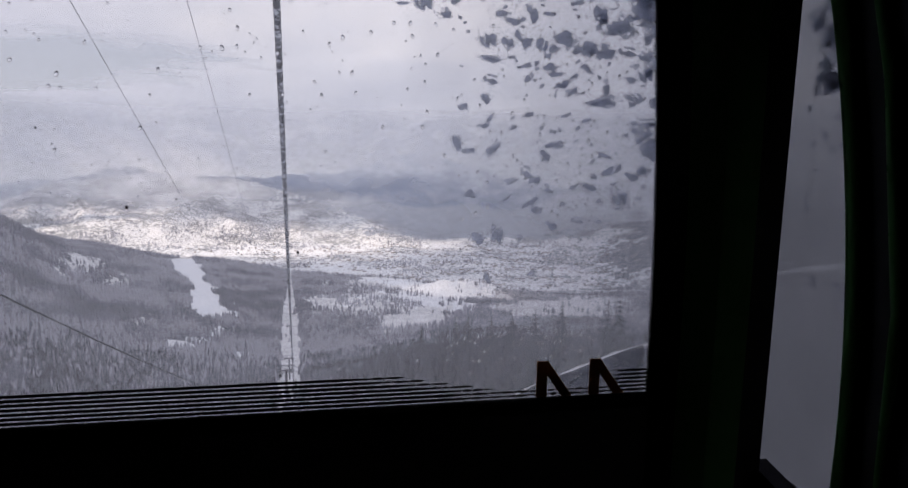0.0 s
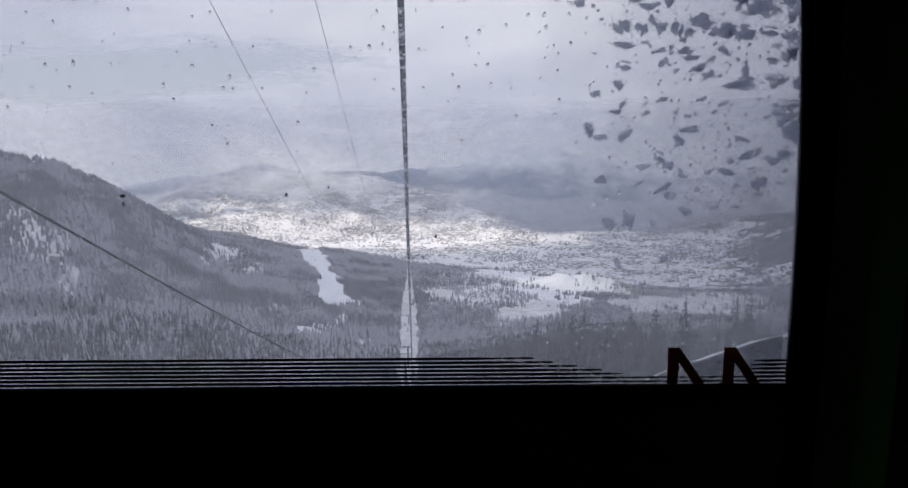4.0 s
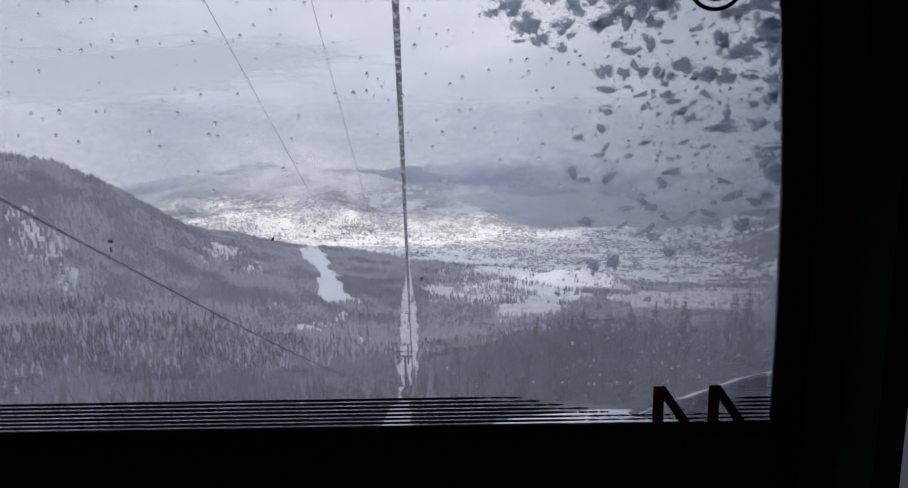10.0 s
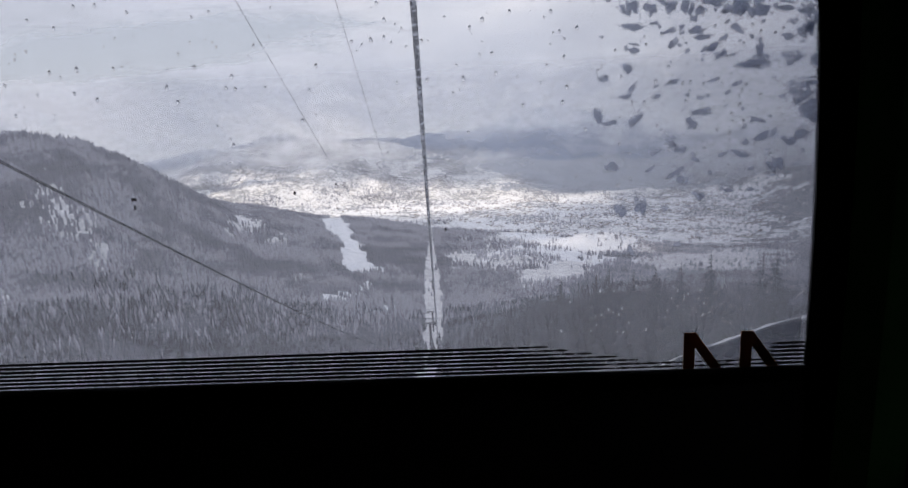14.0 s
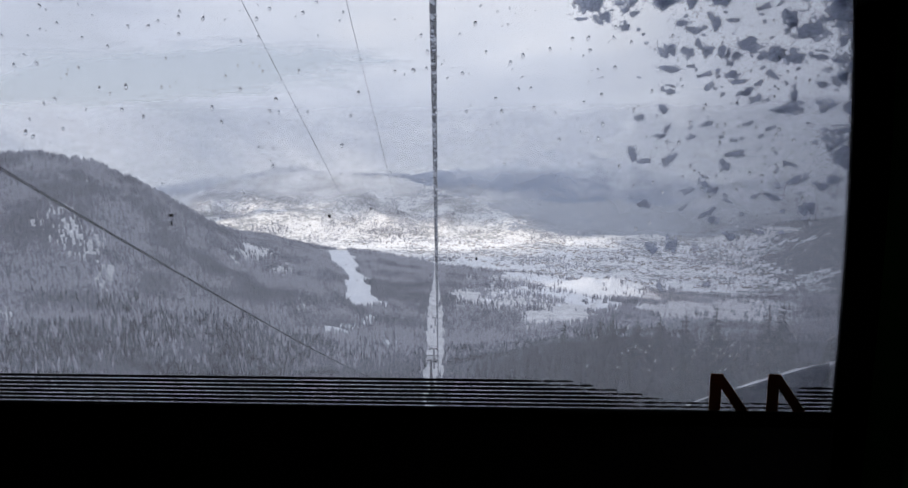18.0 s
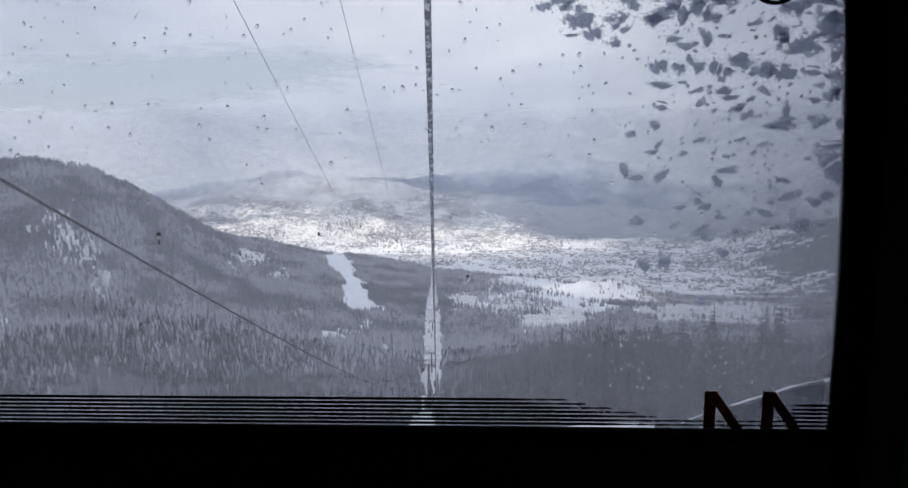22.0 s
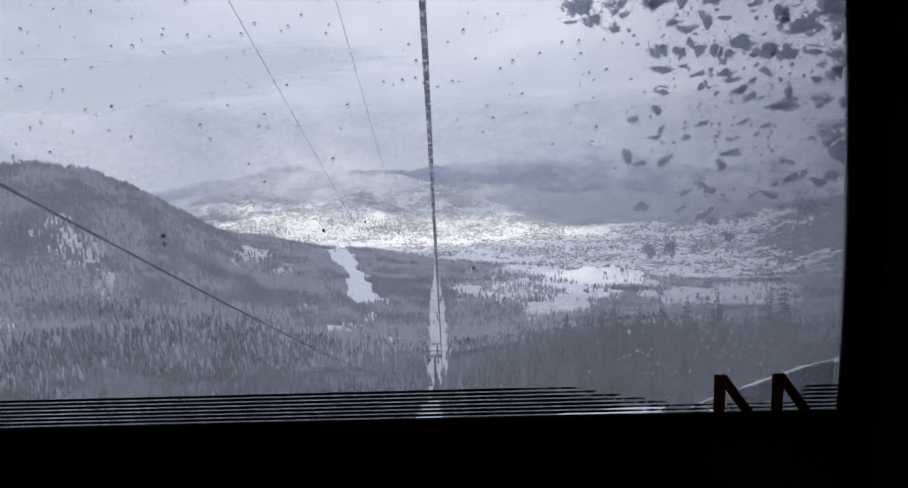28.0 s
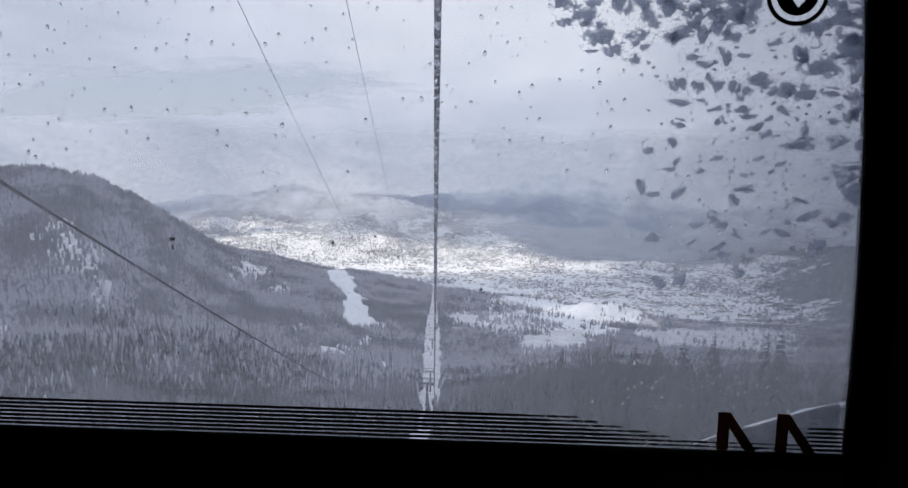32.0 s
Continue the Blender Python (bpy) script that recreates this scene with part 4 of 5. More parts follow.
# ---------------------------------------------------------------- other cabins on the line
def gondola(along, off):
    top = Vector(rope_point(along, off))
    root = empty("gondola_cabin", pose(top.x, top.y, top.z - 4.6, 0, 0, -math.degrees(LINE)),
                 label="grey gondola cabin with dark windows hanging on the rope", category="gondola", group="cabins on the line")
    bm = box((-0.95, -0.95, 0.0), (0.95, 0.95, 2.1), 0.22)
    for v in bm.verts:
        k = 1 - 0.10 * abs(v.co.z - 0.9)
        v.co.x *= k
        v.co.y *= k
    part("body", bm, M_SHELL, root, "", True)
    for rz in (0, 90, 180, 270):
        part("window", box((-0.66, -0.955, 0.85), (0.66, -0.93, 1.72), 0.01, pose(0, 0, 0, 0, 0, rz)), M_DARKGLASS, root)
    part("roof", box((-0.7, -0.7, 2.08), (0.7, 0.7, 2.22), 0.05), M_STEEL, root, "wet grey cabin roof")
    part("hanger", tube([(0, 0, 2.1), (0.0, 0, 2.6), (0.28, 0, 3.1), (0.28, 0, 4.2), (0.0, 0, 4.55)], 0.06, 8), M_COLUMN, root, "bent steel hanger arm")
    part("grip", box((-0.12, -0.4, 4.5), (0.12, 0.4, 4.72), 0.04), M_COLUMN, root)
    part("ski_rack", box((0.93, -0.4, 0.5), (1.06, 0.4, 0.9), 0.02), M_COLUMN, root)
    return root


gondola(335.0, -GAUGE)
gondola(228.0, 0.0)
gondola(196.0, -GAUGE)


# ---------------------------------------------------------------- the cabin in which the camera rides
GLASS_Y = 1.10
X0, X1, Y0, Y1, FLOOR, CEIL = -1.25, 0.80, -0.75, 1.13, -1.28, 0.86
SILL_Z, TOP_Z, LEFT_X = -0.432, 0.62, -1.06


def edge_x(z):
    """The bowed right edge of the front window."""
    return 0.6200 - 0.051 * z - 0.079 * z * z


tagged(part("floor", box((X0 - 0.03, Y0 - 0.03, FLOOR - 0.06), (X1 + 0.03, Y1 + 0.03, FLOOR)), M_BLACK), "black ribbed plastic cabin floor", "floor", kind="structure")
tagged(part("ceiling", box((X0 - 0.03, Y0 - 0.03, CEIL), (X1 + 0.03, Y1 + 0.03, CEIL + 0.05)), M_BLACK), "dark cabin ceiling", "ceiling", kind="structure")
tagged(part("wall_back", box((X0, Y0 - 0.03, FLOOR), (X1, Y0, CEIL)), M_BLACK), "dark back wall of the cabin", "wall", kind="structure")
tagged(part("wall_left", box((X0 - 0.03, Y0 - 0.03, FLOOR), (X0, Y1 + 0.03, CEIL)), M_BLACK), "dark side wall of the cabin", "wall", kind="structure")

# front wall: panel under the window, header, left post
front = tagged(part("wall_front", box((X0, 1.075, FLOOR), (X1, 1.135, SILL_Z - 0.012), 0.004), M_BLACK), "black panel under the front window", "wall", kind="structure")
part("header", box((X0, 1.075, TOP_Z), (X1, 1.135, CEIL), 0.004), M_BLACK, front)
part("left_post", box((X0, 1.075, SILL_Z - 0.010), (LEFT_X, 1.135, TOP_Z - 0.002), 0.004), M_BLACK, front)
sill = part("window_sill", tube([(LEFT_X, 1.078, SILL_Z - 0.002), (-0.3, 1.078, SILL_Z - 0.001), (0.3, 1.078, SILL_Z - 0.001), (0.66, 1.078, SILL_Z - 0.002)], 0.013, 12), M_RUBBER, front, "rounded black rubber sill", True)

# corner post between the front window and the side window, green inside
SIDE_Y = 1.012
pillar = empty("corner_post", label="dark green cabin corner post with black rubber seal", category="post", kind="structure")


def post_strip(name, lo, hi, mat, label, depth=0.012):
    """A strip of the post between two fractions of its width, following the bowed edge."""
    bm = bmesh.new()
    rows = []
    steps = 24
    for k in range(steps + 1):
        z = FLOOR + (CEIL - FLOOR) * k / steps
        zz = min(max(z, SILL_Z), TOP_Z)
        ring = []
        for f in (lo, hi):
            a = Vector((edge_x(zz) - 0.013, 1.078, z))
            b = Vector((X1, SIDE_Y, z))
            p = a.lerp(b, f)
            p.y -= 0.035 * math.sin(math.pi * f)
            ring.append(p)
        inner = [bm.verts.new(p) for p in ring]
        outer = [bm.verts.new(p + Vector((0.3, 0.8, 0)).normalized() * depth) for p in ring]
        rows.append(inner + outer[::-1])
    for a, b in zip(rows, rows[1:]):
        for i in range(4):
            bm.faces.new((a[i], a[(i + 1) % 4], b[(i + 1) % 4], b[i]))
    bm.faces.new(rows[0])
    bm.faces.new(rows[-1])
    part(name, bm, mat, pillar, label)


post_strip("rubber_seal", 0.0, 0.20, M_RUBBER, "black rubber window seal", 0.05)
post_strip("post_panel", 0.20, 0.44, M_GREEN, "dark green painted metal")
post_strip("post_panel", 0.44, 0.72, M_GREEN, "dark green painted metal", 0.016)
post_strip("rubber_seal", 0.72, 1.0, M_RUBBER, "black rubber window seal", 0.02)
bm = prism([(0.645, 1.10), (0.66, 1.15), (X1 + 0.045, 1.15), (X1 + 0.045, SIDE_Y + 0.066), (X1 + 0.004, SIDE_Y + 0.012), (0.72, 1.085)], 2, FLOOR, CEIL)
part("outer_shell", bm, M_RUBBER, pillar)

# right wall with the narrow bowed side window, then the door
side = empty("wall_right", label="dark side wall with a narrow curved window", category="wall", kind="structure")
SW_BOTTOM, SW_TOP = -0.545, 0.62


def side_edge(z):
    """The curved rear edge of the side window."""
    return 0.851 + 0.235 * (z + 0.42) ** 2


bm = bmesh.new()
rows = []
for k in range(25):
    z = SW_BOTTOM + (SW_TOP - SW_BOTTOM) * k / 24
    y = side_edge(z)
    rows.append([bm.verts.new(c) for c in ((X1, Y0, z), (X1, y, z), (X1 + 0.035, y, z), (X1 + 0.035, Y0, z))])
for a, b in zip(rows, rows[1:]):
    for i in range(4):
        bm.faces.new((a[i], a[(i + 1) % 4], b[(i + 1) % 4], b[i]))
bm.faces.new(rows[0])
bm.faces.new(rows[-1])
part("door_panel", bm, M_BLACK, side, "dark inner side of the cabin door")
part("lower_panel", prism([(Y0, FLOOR), (SIDE_Y + 0.03, FLOOR), (SIDE_Y + 0.03, SW_BOTTOM + 0.0), (side_edge(SW_BOTTOM), SW_BOTTOM - 0.03), (Y0, SW_BOTTOM - 0.002)], 0, X1, X1 + 0.035), M_BLACK, side)
part("upper_panel", box((X1, Y0, SW_TOP + 0.002), (X1 + 0.035, SIDE_Y + 0.03, CEIL)), M_BLACK, side)
part("window_trim", tube([(X1 - 0.010, side_edge(SW_BOTTOM + (SW_TOP - SW_BOTTOM) * k / 20) - 0.030, SW_BOTTOM + (SW_TOP - SW_BOTTOM) * k / 20) for k in range(21)], 0.014, 8), M_GREEN, side, "dark green curved door edge", True)
part("window_trim", tube([(X1 - 0.01, side_edge(z) - 0.10, z) for z in (SW_BOTTOM, -0.2, 0.1, 0.35, SW_TOP)], 0.009, 8), M_GREEN, side, "dark green door trim", True)
part("handle", box((X1 - 0.03, 0.60, -0.30), (X1, 0.64, -0.18), 0.006), worn("yellow_handle", (0.20, 0.15, 0.02), (0.3, 0.22, 0.03), 30), side, "small yellow release handle")
sw = tagged(part("window_2", prism([(SIDE_Y + 0.06, SW_BOTTOM - 0.01), (0.80, SW_BOTTOM - 0.01), (0.80, SW_TOP), (SIDE_Y + 0.06, SW_TOP)], 0, X1 + 0.036, X1 + 0.040), M_SMEARED), "narrow snow-smeared side window of the cabin", "window", kind="structure")
sw.visible_shadow = False

# bench on which the passenger sits
bench = empty("cabin_bench", pose(-0.2, -0.45, FLOOR), label="dark upholstered bench across the back of the cabin", category="bench")
part("seat", box((-0.95, -0.27, 0.38), (0.9, 0.22, 0.48), 0.03), M_SEAT, bench)
part("backrest", box((-0.95, -0.29, 0.50), (0.9, -0.21, 1.0), 0.03), M_SEAT, bench)
part("bench_base", box((-0.9, -0.25, 0.0), (0.85, 0.1, 0.375), 0.01), M_BLACK, bench)

# roof and hanger outside
hang = empty("cabin_hanger", label="bent steel hanger that holds the cabin on the rope", category="hanger")
part("roof_plate", box((-0.5, -0.3, CEIL + 0.052), (0.3, 0.5, CEIL + 0.12), 0.02), M_SHELL, hang)
part("hanger_arm", tube([(-0.1, 0.1, CEIL + 0.1), (-0.1, 0.05, 1.6), (0.30, 0.0, 2.2), (0.30, 0.0, 4.2), (0.03, 0.0, 4.6)], 0.06, 10), M_COLUMN, hang, "", True)
part("grip", box((-0.09, -0.38, -0.10), (0.15, 0.38, 0.10), 0.04, Matrix.Translation((0, 0, 4.60)) @ Matrix.Rotation(-math.atan(ROPE_FALL), 4, "X")), M_COLUMN, hang)

# front window: pane with printed lines
outline = [(LEFT_X - 0.02, SILL_Z - 0.02)] + [(edge_x(z) + 0.02, z) for z in (SILL_Z - 0.02, -0.2, 0.0, 0.2, 0.4, TOP_Z + 0.01)] + [(LEFT_X - 0.02, TOP_Z + 0.01)]
pane = tagged(part("window_1", prism(outline, 1, GLASS_Y, GLASS_Y + 0.004), M_GLASS), "large wet front window with rain drops and snow", "window", kind="structure")
pane.visible_shadow = False
lines_rng = random.Random(12)
for k in range(8):
    z = SILL_Z + 0.0015 + k * 0.0073
    h = 0.0023
    spans = [(LEFT_X + 0.01, edge_x(z) + 0.004)]
    if k >= 3:
        spans = [(LEFT_X + 0.01, 0.335 - (k - 3) * 0.037 + 0.006 * math.sin(k * 5))]
        if k < 7:
            spans.append((0.548 + 0.003 * k, edge_x(z) + 0.004))
    worn_from = 0.30 if k < 3 else spans[0][1] - 0.055      # towards the right the print has flaked off in places
    whole = [(max(a, 0.545), b) if k < 3 else (a, b) for a, b in spans[k >= 3:]] + [(LEFT_X + 0.01, worn_from)]
    pieces = [(a, b, h) for a, b in whole]
    x, stop = worn_from + 0.002, 0.545 if k < 3 else spans[0][1]
    while x < stop:
        step = lines_rng.uniform(0.010, 0.050)
        pieces.append((x, min(x + step, stop), h * lines_rng.uniform(0.70, 1.0)))
        x += step + lines_rng.uniform(0.0006, 0.0022)
    for a, b, w in pieces:
        n = max(2, int((b - a) / 0.05))
        edge = [(a + (b - a) * i / n, w * (1 if 0 < i < n else 0.5)) for i in range(n + 1)]
        bm = prism([(x0, z - w0) for x0, w0 in edge] + [(x0, z + w0) for x0, w0 in reversed(edge)], 1, GLASS_Y - 0.0010, GLASS_Y - 0.0003)
        part("printed_line", bm, M_PRINT, pane, "thin black line printed along the glass" if k == 0 and a < 0 else "")


def letter_shape(x):
    """Sticker shape of an upright bar with a slanting leg, cut off by the sill."""
    t, b = -0.3620, SILL_Z + 0.003
    bm = prism([(x, b), (x, t), (x + 0.020, t), (x + 0.067, b), (x + 0.047, b), (x + 0.0195, -0.389), (x + 0.0195, b)], 1, GLASS_Y - 0.0022, GLASS_Y - 0.0012)
    return tagged(part("window_sticker", bm, M_STICKER), "dark brown-orange sticker shape on the glass", "sticker", "stickers along the sill")


letter_shape(0.4165)
letter_shape(0.5130)

# round sticker near the top of the window
badge = empty("round_badge", label="round black and white sticker with a wedge shape", category="sticker")
bcx, bcz = 0.4915, 0.3075


def disc(r0, r1, y0, y1):
    bm = bmesh.new()
    n = 48
    rows = []
    for k in range(n):
        a = k * math.tau / n
        rows.append([bm.verts.new((bcx + r * math.cos(a), y, bcz + r * math.sin(a))) for r, y in ((r0, y0), (r1, y0), (r1, y1), (r0, y1))])
    for k in range(n):
        a, b = rows[k], rows[(k + 1) % n]
        for i in range(4):
            bm.faces.new((a[i], a[(i + 1) % 4], b[(i + 1) % 4], b[i]))
    return bm


part("outer_ring", disc(0.0405, 0.0470, GLASS_Y - 0.0020, GLASS_Y - 0.0012), M_STICKER_BLACK, badge, "black ring")


def rim_pt(deg, rad=0.0318):
    return bcx + rad * math.cos(radians(deg)), bcz + rad * math.sin(radians(deg))


part("centre", prism([rim_pt(150 + k * 10) for k in range(24)] + [(bcx + 0.002, bcz - 0.020)], 1, GLASS_Y - 0.0020, GLASS_Y - 0.0012), M_STICKER_BLACK, badge, "black disc with a clear wedge cut out")
part("centre", prism([rim_pt(62 + k * 9) for k in range(8)] + [(bcx + 0.001, bcz - 0.004)], 1, GLASS_Y - 0.0020, GLASS_Y - 0.0012), M_STICKER_BLACK, badge)

# icy rim of snow that runs down the outside of the pane
rim = empty("ice_streak", label="thin white icy snow edge frozen on the outside of the window", category="snow")
OUT = GLASS_Y + 0.0045


def ice_ribbon(pts, width, seed):
    """A soft-edged ridge of frozen snow along a line on the glass."""
    bm = bmesh.new()
    layer = bm.verts.layers.float.new("thick")
    xs, zs = [p[0] for p in pts], [p[1] for p in pts]
    rows, n = [], 60
    for k in range(n + 1):
        x = xs[0] + (xs[-1] - xs[0]) * k / n
        z = float(np.interp(x, xs, zs)) + 0.0012 * noise.noise((x * 60, seed, 0.0))
        ends = min(1.0, k / 7, (n + 4 - k) / 7)
        row = []
        for j in range(9):
            f = j / 4 - 1
            v = bm.verts.new((x, OUT + 0.003 * (1 - f * f) * ends + 0.0012, z + f * width * (0.75 + 0.35 * noise.noise((x * 25, seed, 2.0)))))
            v[layer] = (0.62 * ends) * (1 - abs(f - 0.15) ** 1.6 * 1.5) - 0.12 + 0.16 * noise.noise((x * 90, f * 2, seed))
            row.append(v)
        rows.append(row)
    for p, q in zip(rows, rows[1:]):
        for j in range(8):
            bm.faces.new((p[j], p[j + 1], q[j + 1], q[j]))
    part("ridge", bm, M_ICE, rim, "", True)


ice_ribbon([(0.455, -0.395), (0.487, -0.3855), (0.511, -0.378), (0.538, -0.368), (0.565, -0.3575), (0.585, -0.353), (0.606, -0.3505), (0.630, -0.343)], 0.0085, 1.0)
ice_ribbon([(0.602, -0.318), (0.609, -0.305), (0.618, -0.298), (0.629, -0.285)], 0.0045, 2.0)
ice_ribbon([(0.380, -0.426), (0.400, -0.416), (0.420, -0.407)], 0.004, 3.0)
bm = bmesh.new()
layer = bm.verts.layers.float.new("thick")
slush_rows = []
for k in range(41):
    x = 0.440 + 0.176 * k / 40
    top = float(np.interp(x, [0.440, 0.487, 0.538, 0.585, 0.616], [-0.398, -0.384, -0.366, -0.350, -0.343]))
    row = []
    for j in range(9):
        f = j / 8
        v = bm.verts.new((x, OUT + 0.0006, top + (SILL_Z - 0.004 - top) * f))
        v[layer] = 0.34 - 0.22 * f + 0.35 * noise.noise((x * 40, f * 3, 5.0)) - 0.4 * max(0.0, 1 - k / 8)
        row.append(v)
    slush_rows.append(row)
for p, q in zip(slush_rows, slush_rows[1:]):
    for j in range(8):
        bm.faces.new((p[j], p[j + 1], q[j + 1], q[j]))
part("slush_film", bm, M_SLUSH, rim, "thin grey slush below the icy edge", True)

# wet snow stuck to the outside of the glass
def clump_mesh(seed):
    """A low ragged pat of snow: several soft lumps run together, with a torn edge."""
    r = random.Random(seed)
    lumps = []
    for _ in range(r.randint(9, 15)):
        a, q = r.uniform(0, math.tau), 0.78 * r.random() ** 0.6
        lumps.append((q * math.cos(a), q * math.sin(a), r.uniform(0.16, 0.36) * (1.15 - 0.5 * q)))
    nx, nz = 44, 44
    high, vert = {}, {}
    bm = bmesh.new()
    for i in range(nx + 1):
        for j in range(nz + 1):
            x, z = -1.25 + 2.5 * i / nx, -1.25 + 2.5 * j / nz
            h = sum(math.exp(-((x - lx) ** 2 + (z - lz) ** 2) / (lr * lr)) for lx, lz, lr in lumps)
            h = 0.8 * h ** 0.75 + 0.34 * noise.noise((x * 2.6 + seed * 3, z * 2.6, 1)) + 0.62 * noise.noise((x * 5.5 + seed * 3, z * 5.5, 2)) + 0.42 * noise.noise((x * 11 + seed * 3, z * 11, 3)) - 0.44
            high[i, j] = h
    layer = bm.verts.layers.float.new("thick")
    cells = [(i, j) for i in range(nx) for j in range(nz) if sum(high[i + a, j + b] for a in (0, 1) for b in (0, 1)) > -1.2]
    used = set(cells)

    def corner(i, j, top):
        edge = any((i - a, j - b) not in used for a in (0, 1) for b in (0, 1))
        key = (i, j, edge or top)
        if key not in vert:
            x, z = -1.25 + 2.5 * i / nx, -1.25 + 2.5 * j / nz
            x += 0.03 * noise.noise((i * 0.9, j * 0.9, seed))
            y = 0.0 if edge or not top else 0.01 + 0.30 * min(1.0, max(high[i, j], 0) ** 0.5)
            vert[key] = bm.verts.new((x, y, z))
            vert[key][layer] = high[i, j]
        return vert[key]

    for i, j in cells:
        ring = ((i, j), (i + 1, j), (i + 1, j + 1), (i, j + 1))
        for top in (True, False):
            vs = [corner(a, b, top) for a, b in (ring if top else ring[::-1])]
            if bm.faces.get(vs) is None:
                f = bm.faces.new(vs)
                f.smooth = top
    me = bpy.data.meshes.new("snow_clump")
    bm.to_mesh(me)
    bm.free()
    me.materials.append(M_CLUMP)
    return me


CLUMPS = [clump_mesh(s) for s in range(14)]
# pats of snow: place across and up, half width and half height in millimetres, tilt in degrees
PATS_TOP = [(0.124, 0.307, 11, 8, 0), (0.401, 0.3, 15, 8, 0), (0.258, 0.298, 13, 10, 0), (0.139, 0.297, 15, 12, 0), (0.306, 0.297, 22, 12, 0),
         (0.358, 0.296, 19, 12, 0), (0.427, 0.296, 13, 8, 0), (0.183, 0.295, 13, 8, 0), (0.557, 0.294, 17, 10, 0), (0.341, 0.293, 13, 10, 0),
         (0.228, 0.29, 17, 17, 0), (0.583, 0.289, 20, 13, 0), (0.397, 0.286, 22, 17, 0), (0.289, 0.285, 17, 13, 0), (0.167, 0.28, 19, 13, 0),
         (0.332, 0.276, 20, 13, 0), (0.371, 0.276, 13, 8, 0), (0.423, 0.275, 20, 15, 0), (0.272, 0.273, 17, 15, 0)]
PATS_UPPER = [(0.558, 0.269, 26, 10, 15), (0.139, 0.267, 10, 7, 0), (0.17, 0.264, 8, 7, 0), (0.528, 0.261, 24, 15, 20), (0.32, 0.257, 24, 13, 20),
         (0.381, 0.255, 17, 13, 0), (0.581, 0.252, 22, 17, 0), (0.196, 0.25, 22, 17, 0), (0.346, 0.247, 13, 15, 0), (0.398, 0.246, 13, 8, 0),
         (0.246, 0.244, 20, 12, 15), (0.307, 0.243, 13, 8, 10), (0.469, 0.237, 11, 5, 15), (0.266, 0.229, 8, 6, 60), (0.578, 0.226, 26, 17, 10),
         (0.216, 0.225, 12, 10, 0), (0.183, 0.222, 10, 4, 0), (0.508, 0.221, 13, 17, 0), (0.341, 0.217, 12, 7, 0)]
PATS_HIGH = [(0.419, 0.216, 10, 4, 0), (0.508, 0.213, 11, 7, 0), (0.252, 0.211, 8, 8, 0), (0.387, 0.211, 11, 12, 0), (0.273, 0.205, 3, 3, 0),
         (0.588, 0.204, 21, 23, 0), (0.359, 0.203, 13, 5, 0), (0.547, 0.201, 27, 17, 0), (0.369, 0.181, 8, 8, 0), (0.443, 0.177, 23, 11, 0),
         (0.32, 0.174, 12, 11, 0), (0.383, 0.171, 9, 12, 0), (0.353, 0.17, 11, 11, 0), (0.428, 0.167, 9, 9, 0), (0.408, 0.166, 10, 12, 0),
         (0.556, 0.164, 15, 8, 0), (0.516, 0.162, 19, 12, 0), (0.478, 0.155, 21, 13, 40), (0.418, 0.152, 6, 5, 0)]
PATS_MIDDLE = [(0.593, 0.15, 21, 21, 0), (0.324, 0.144, 17, 5, 0), (0.384, 0.135, 11, 4, 10), (0.486, 0.133, 13, 6, -10), (0.421, 0.132, 15, 6, 10),
         (0.591, 0.127, 11, 11, 0), (0.433, 0.123, 13, 6, 0), (0.466, 0.121, 8, 5, 40), (0.566, 0.12, 9, 7, 0), (0.389, 0.115, 9, 6, 50),
         (0.325, 0.113, 11, 8, 0), (0.522, 0.105, 6, 13, 0), (0.441, 0.101, 16, 6, 35), (0.461, 0.096, 10, 6, 30), (0.566, 0.087, 19, 11, 0),
         (0.317, 0.082, 8, 7, 0), (0.522, 0.081, 24, 10, 0), (0.496, 0.078, 13, 3, 5), (0.608, 0.078, 13, 11, 0)]
PATS_LOWER = [(0.28, 0.069, 7, 6, 0), (0.391, 0.058, 7, 6, 0), (0.454, 0.058, 10, 4, 25), (0.323, 0.052, 9, 5, 50), (0.489, 0.049, 9, 4, 25),
         (0.597, 0.049, 26, 7, 5), (0.364, 0.037, 7, 4, 20), (0.31, 0.036, 12, 4, 15), (0.432, 0.031, 6, 3, 0), (0.582, 0.031, 22, 15, 0),
         (0.271, 0.011, 8, 11, 0), (0.438, 0.009, 18, 6, 0), (0.331, 0.001, 16, 8, 65), (0.602, 0.0, 22, 16, 0), (0.29, -0.001, 10, 5, 0),
         (0.522, -0.007, 11, 5, -20), (0.421, -0.009, 11, 10, -30), (0.594, -0.028, 13, 11, 0), (0.539, -0.034, 18, 8, 25)]
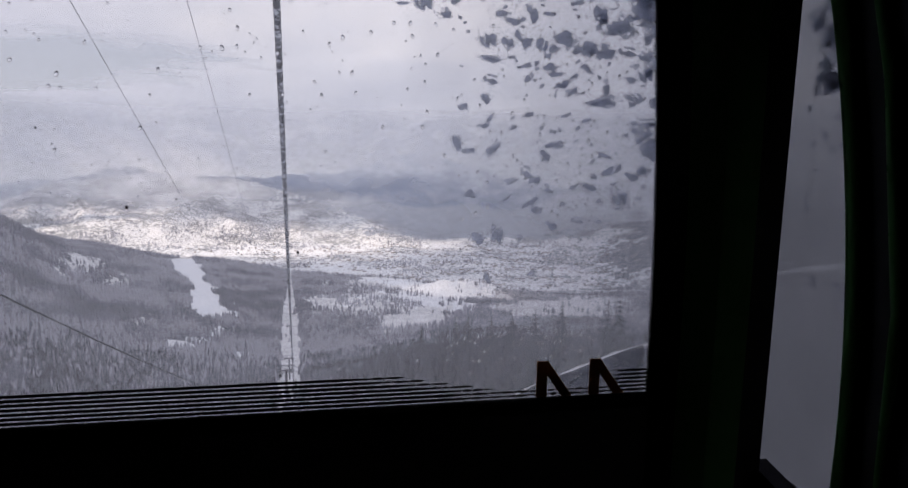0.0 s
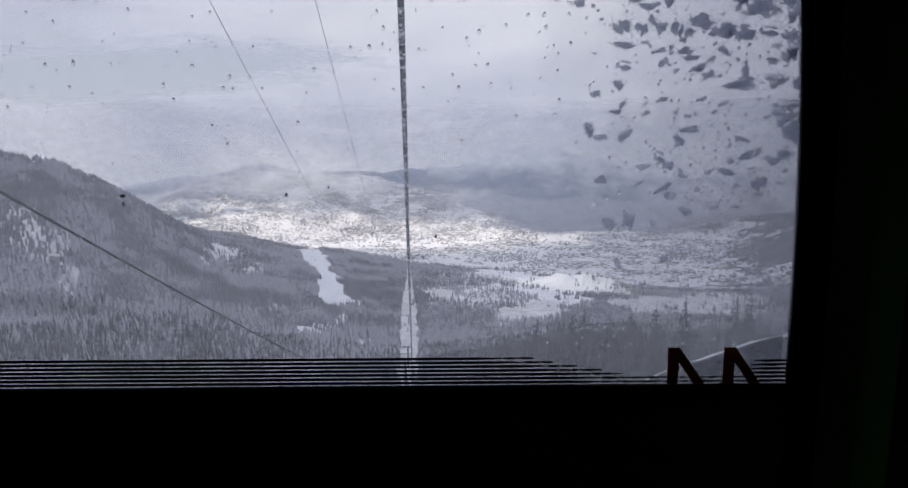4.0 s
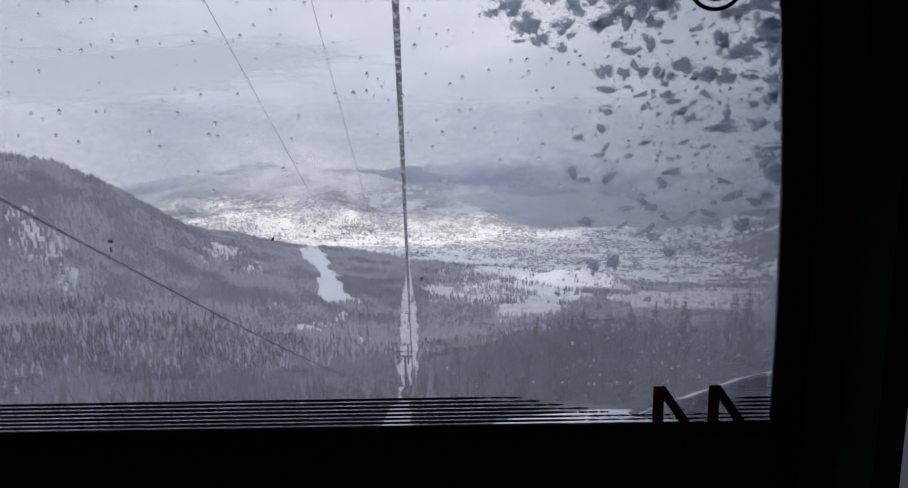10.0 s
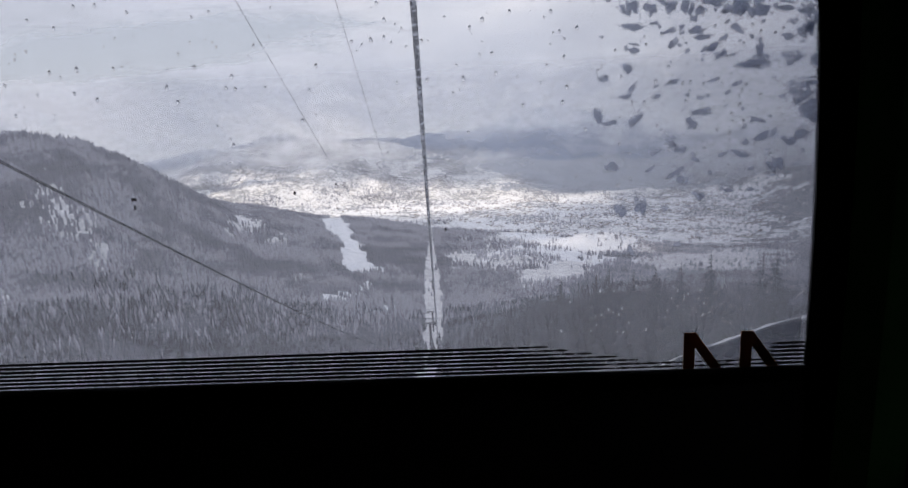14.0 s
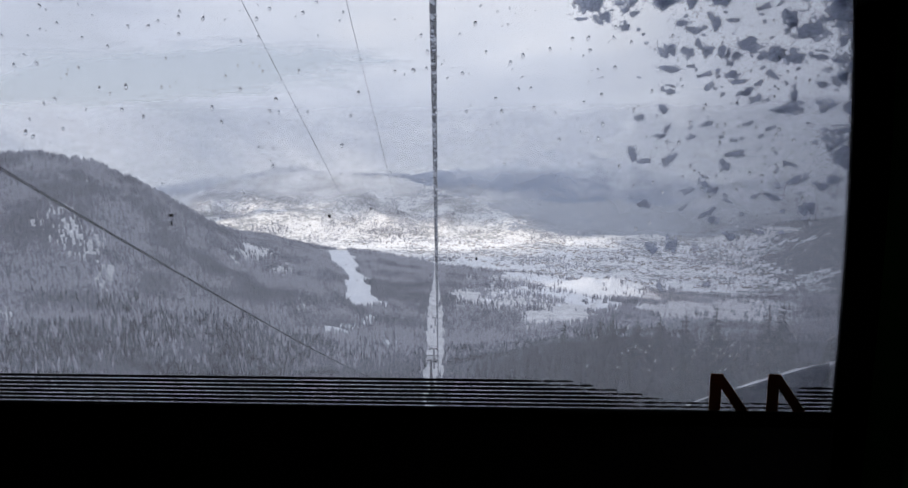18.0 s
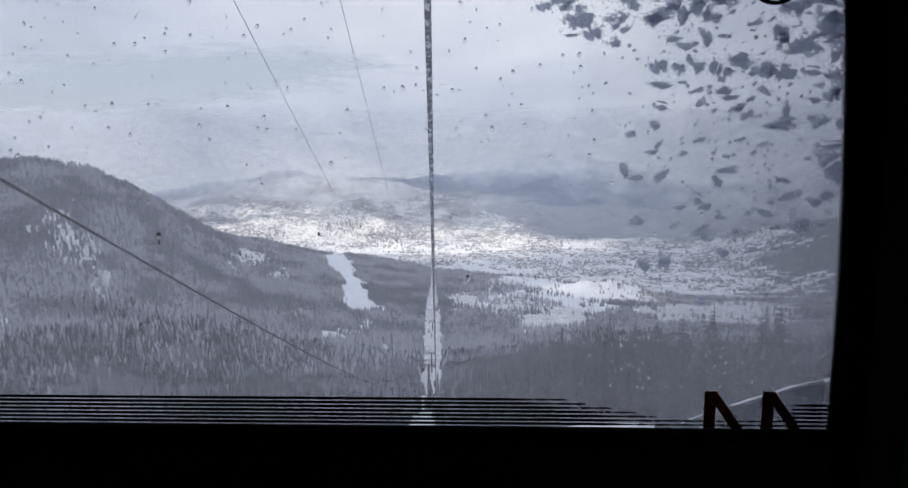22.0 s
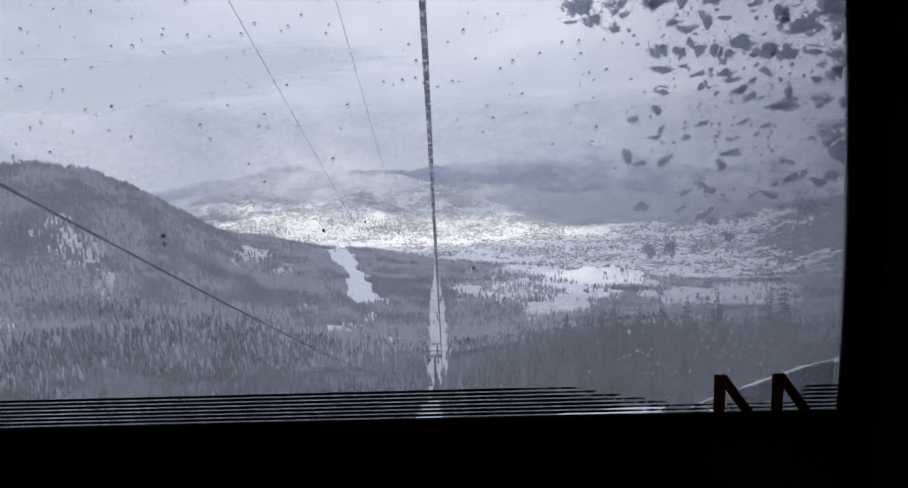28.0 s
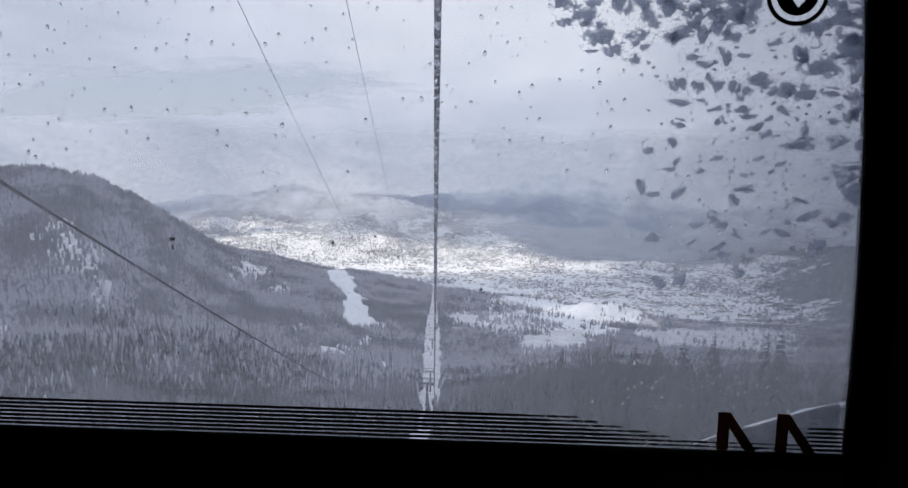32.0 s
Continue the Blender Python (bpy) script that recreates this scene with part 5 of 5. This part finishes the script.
PATS_LOW = [(0.388, -0.034, 8, 10, 0), (0.507, -0.042, 6, 5, 0), (0.568, -0.045, 15, 7, 0), (0.402, -0.048, 10, 7, 0), (0.358, -0.051, 13, 5, 10),
         (0.499, -0.06, 15, 5, -10), (0.47, -0.061, 5, 4, 0), (0.428, -0.067, 10, 4, 0), (0.292, -0.074, 14, 7, 15), (0.556, -0.078, 12, 12, 0),
         (0.356, -0.079, 9, 4, 30), (0.399, -0.085, 17, 6, 38), (0.453, -0.087, 5, 5, 0), (0.408, -0.101, 10, 8, 0), (0.481, -0.116, 10, 6, 0),
         (0.519, -0.119, 6, 3, 0), (0.43, -0.128, 12, 7, 0), (0.34, -0.138, 10, 14, 0), (0.379, -0.145, 6, 6, 0)]
PATS_FOOT = [(0.308, -0.145, 11, 9, 0), (0.404, -0.207, 7, 5, 0), (0.326, -0.214, 7, 9, 0)]
PATS = PATS_TOP + PATS_UPPER + PATS_HIGH + PATS_MIDDLE + PATS_LOWER + PATS_LOW + PATS_FOOT
r = random.Random(31)
while len(PATS) < 235:                            # crumbs between them, thicker towards the upper corner
    x, z = r.triangular(0.20, 0.61, 0.52), r.triangular(-0.16, 0.36, 0.24)
    if z > 0.31 - (x - 0.14) * 1.25 + r.uniform(-0.05, 0.02):
        PATS.append((x, z, r.uniform(2.0, 6.0), r.uniform(1.4, 3.4), r.uniform(-10, 45)))
for k, (x, z, w, h, tilt) in enumerate(PATS):
    ob = new("snow_clump", CLUMPS[k % len(CLUMPS)])
    ob.matrix_world = Matrix.Translation((x, OUT + 0.0008 * r.random(), z)) @ Matrix.Rotation(radians(-tilt), 4, "Y") @ Matrix.Diagonal((w * 0.00136, min(w, h) * 0.0005, h * 0.00142, 1))
    tagged(ob, "clump of wet grey snow stuck to the window", "snow", "snow clumps on the window")

for k in range(78):
    ob = new("snow_clump", CLUMPS[k % len(CLUMPS)])
    z = r.uniform(0.10, 0.27) if k < 30 else r.triangular(-0.34, 0.28, 0.10)
    s = r.uniform(0.012, 0.028) if k < 30 else r.uniform(0.003, 0.009)
    ob.matrix_world = Matrix.Translation((X1 + 0.0405, r.uniform(0.86, 1.03), z)) @ Matrix.Rotation(radians(-90), 4, "Z") @ Matrix.Rotation(radians(r.uniform(-30, 30)), 4, "Y") @ Matrix.Diagonal((s * 1.1, s * 0.5, s, 1))
    tagged(ob, "clump of wet grey snow on the side window", "snow", "snow clumps on the side window")

# small flecks and rain drops: too many to count
def dome(vs, fs, x, z, rx, rz, seg=10, turn=0.0, tail=0.0, low=0.45):
    """A flattened closed drop on the outer face of the pane."""
    b = len(vs)
    c, s = math.cos(turn), math.sin(turn)
    vs.append((x, OUT - 0.0003, z))
    for ring, up in ((1.0, 0.0), (0.86, 0.5), (0.5, 0.87)):
        for k in range(seg):
            a = k * math.tau / seg
            px, pz = rx * ring * math.cos(a), rz * ring * math.sin(a) * (1 + tail * (math.sin(a) > 0.5))
            vs.append((x + px * c - pz * s, OUT - 0.0003 + up * low * min(rx, rz), z + px * s + pz * c))
    vs.append((x, OUT - 0.0003 + low * min(rx, rz), z))
    for k in range(seg):
        k2 = (k + 1) % seg
        fs.append((b, b + 1 + k, b + 1 + k2))
        for q in (0, 1):
            o = b + 1 + q * seg
            fs.append((o + k, o + seg + k, o + seg + k2, o + k2))
        fs.append((b + 1 + 2 * seg + k, b + 1 + 3 * seg, b + 1 + 2 * seg + k2))


vs, fs, placed = [], [], []
for k in range(2000):
    if k < 700:                                   # fine drops on the right part
        x, z, q = r.triangular(0.20, 0.62, 0.52), r.uniform(-0.36, 0.25), r.uniform(0.0012, 0.0028)
    elif k < 1050:                                 # larger drops in the upper part
        x, z, q = r.uniform(-0.85, 0.25), r.triangular(-0.06, 0.42, 0.33), r.uniform(0.0010, 0.0032)
    elif k < 1450:                                # small drops low on the right
        x, z, q = r.triangular(0.28, 0.62, 0.55), r.triangular(-0.37, 0.02, -0.15), r.uniform(0.0009, 0.0020)
    elif k < 1700:                                # small drops over the slope
        x, z, q = r.uniform(-0.95, 0.30), r.triangular(-0.41, 0.02, -0.12), r.uniform(0.0008, 0.0017)
    else:                                         # specks all over
        x, z, q = r.uniform(-1.0, 0.6), r.uniform(-0.40, 0.4), r.uniform(0.0006, 0.0016)
    if any(math.hypot(x - a, z - b) < 0.0011 * max(w, h) + q for a, b, w, h, _ in PATS) or any(math.hypot(x - a, z - b) < c + 2 * q for a, b, c in placed):
        continue
    placed.append((x, z, 2 * q))
    dome(vs, fs, x, z, q, q * r.uniform(1.0, 1.5), 10, r.uniform(-.4, .4), r.choice((0, 0, 0.5)))
drops = mesh_object("rain_drops", vs, fs, M_WATER)
drops.data.polygons.foreach_set("use_smooth", [True] * len(drops.data.polygons))
tagged(drops, "many clear rain drops on the outside of the window", "drops", kind="stuff")

# dark flecks stuck to the glass
fleck = empty("dirt_fleck", label="tiny dark dirt fleck stuck to the window", category="dirt", group="dirt flecks on the window")
part("speck", box((-0.511, OUT, -0.0940), (-0.502, OUT + 0.001, -0.0885), 0.0004), M_PRINT, fleck)
part("speck", box((-0.5085, OUT, -0.109), (-0.505, OUT + 0.001, -0.101), 0.0004), M_PRINT, fleck)
for x, z, w, tilt in ((-0.232, -0.092, 0.0024, 10), (-0.161, -0.080, 0.0017, 0), (0.017, -0.165, 0.0022, -8), (-0.348, 0.024, 0.0016, 20)):
    bm = bmesh.new()
    bmesh.ops.create_icosphere(bm, subdivisions=2, radius=1.0)
    for v in bm.verts:
        v.co *= 1 + 0.35 * noise.noise(v.co * 1.7 + Vector((x * 90, 0, z * 90)))
    bm.transform(pose(x, OUT + 0.0006, z, 0, tilt, 0) @ Matrix.Diagonal((w, 0.0006, w * 1.35, 1)))
    tagged(part("dirt_fleck", bm, M_PRINT, smooth=True), "small dark dirt fleck stuck to the window", "dirt", "dirt flecks on the window")
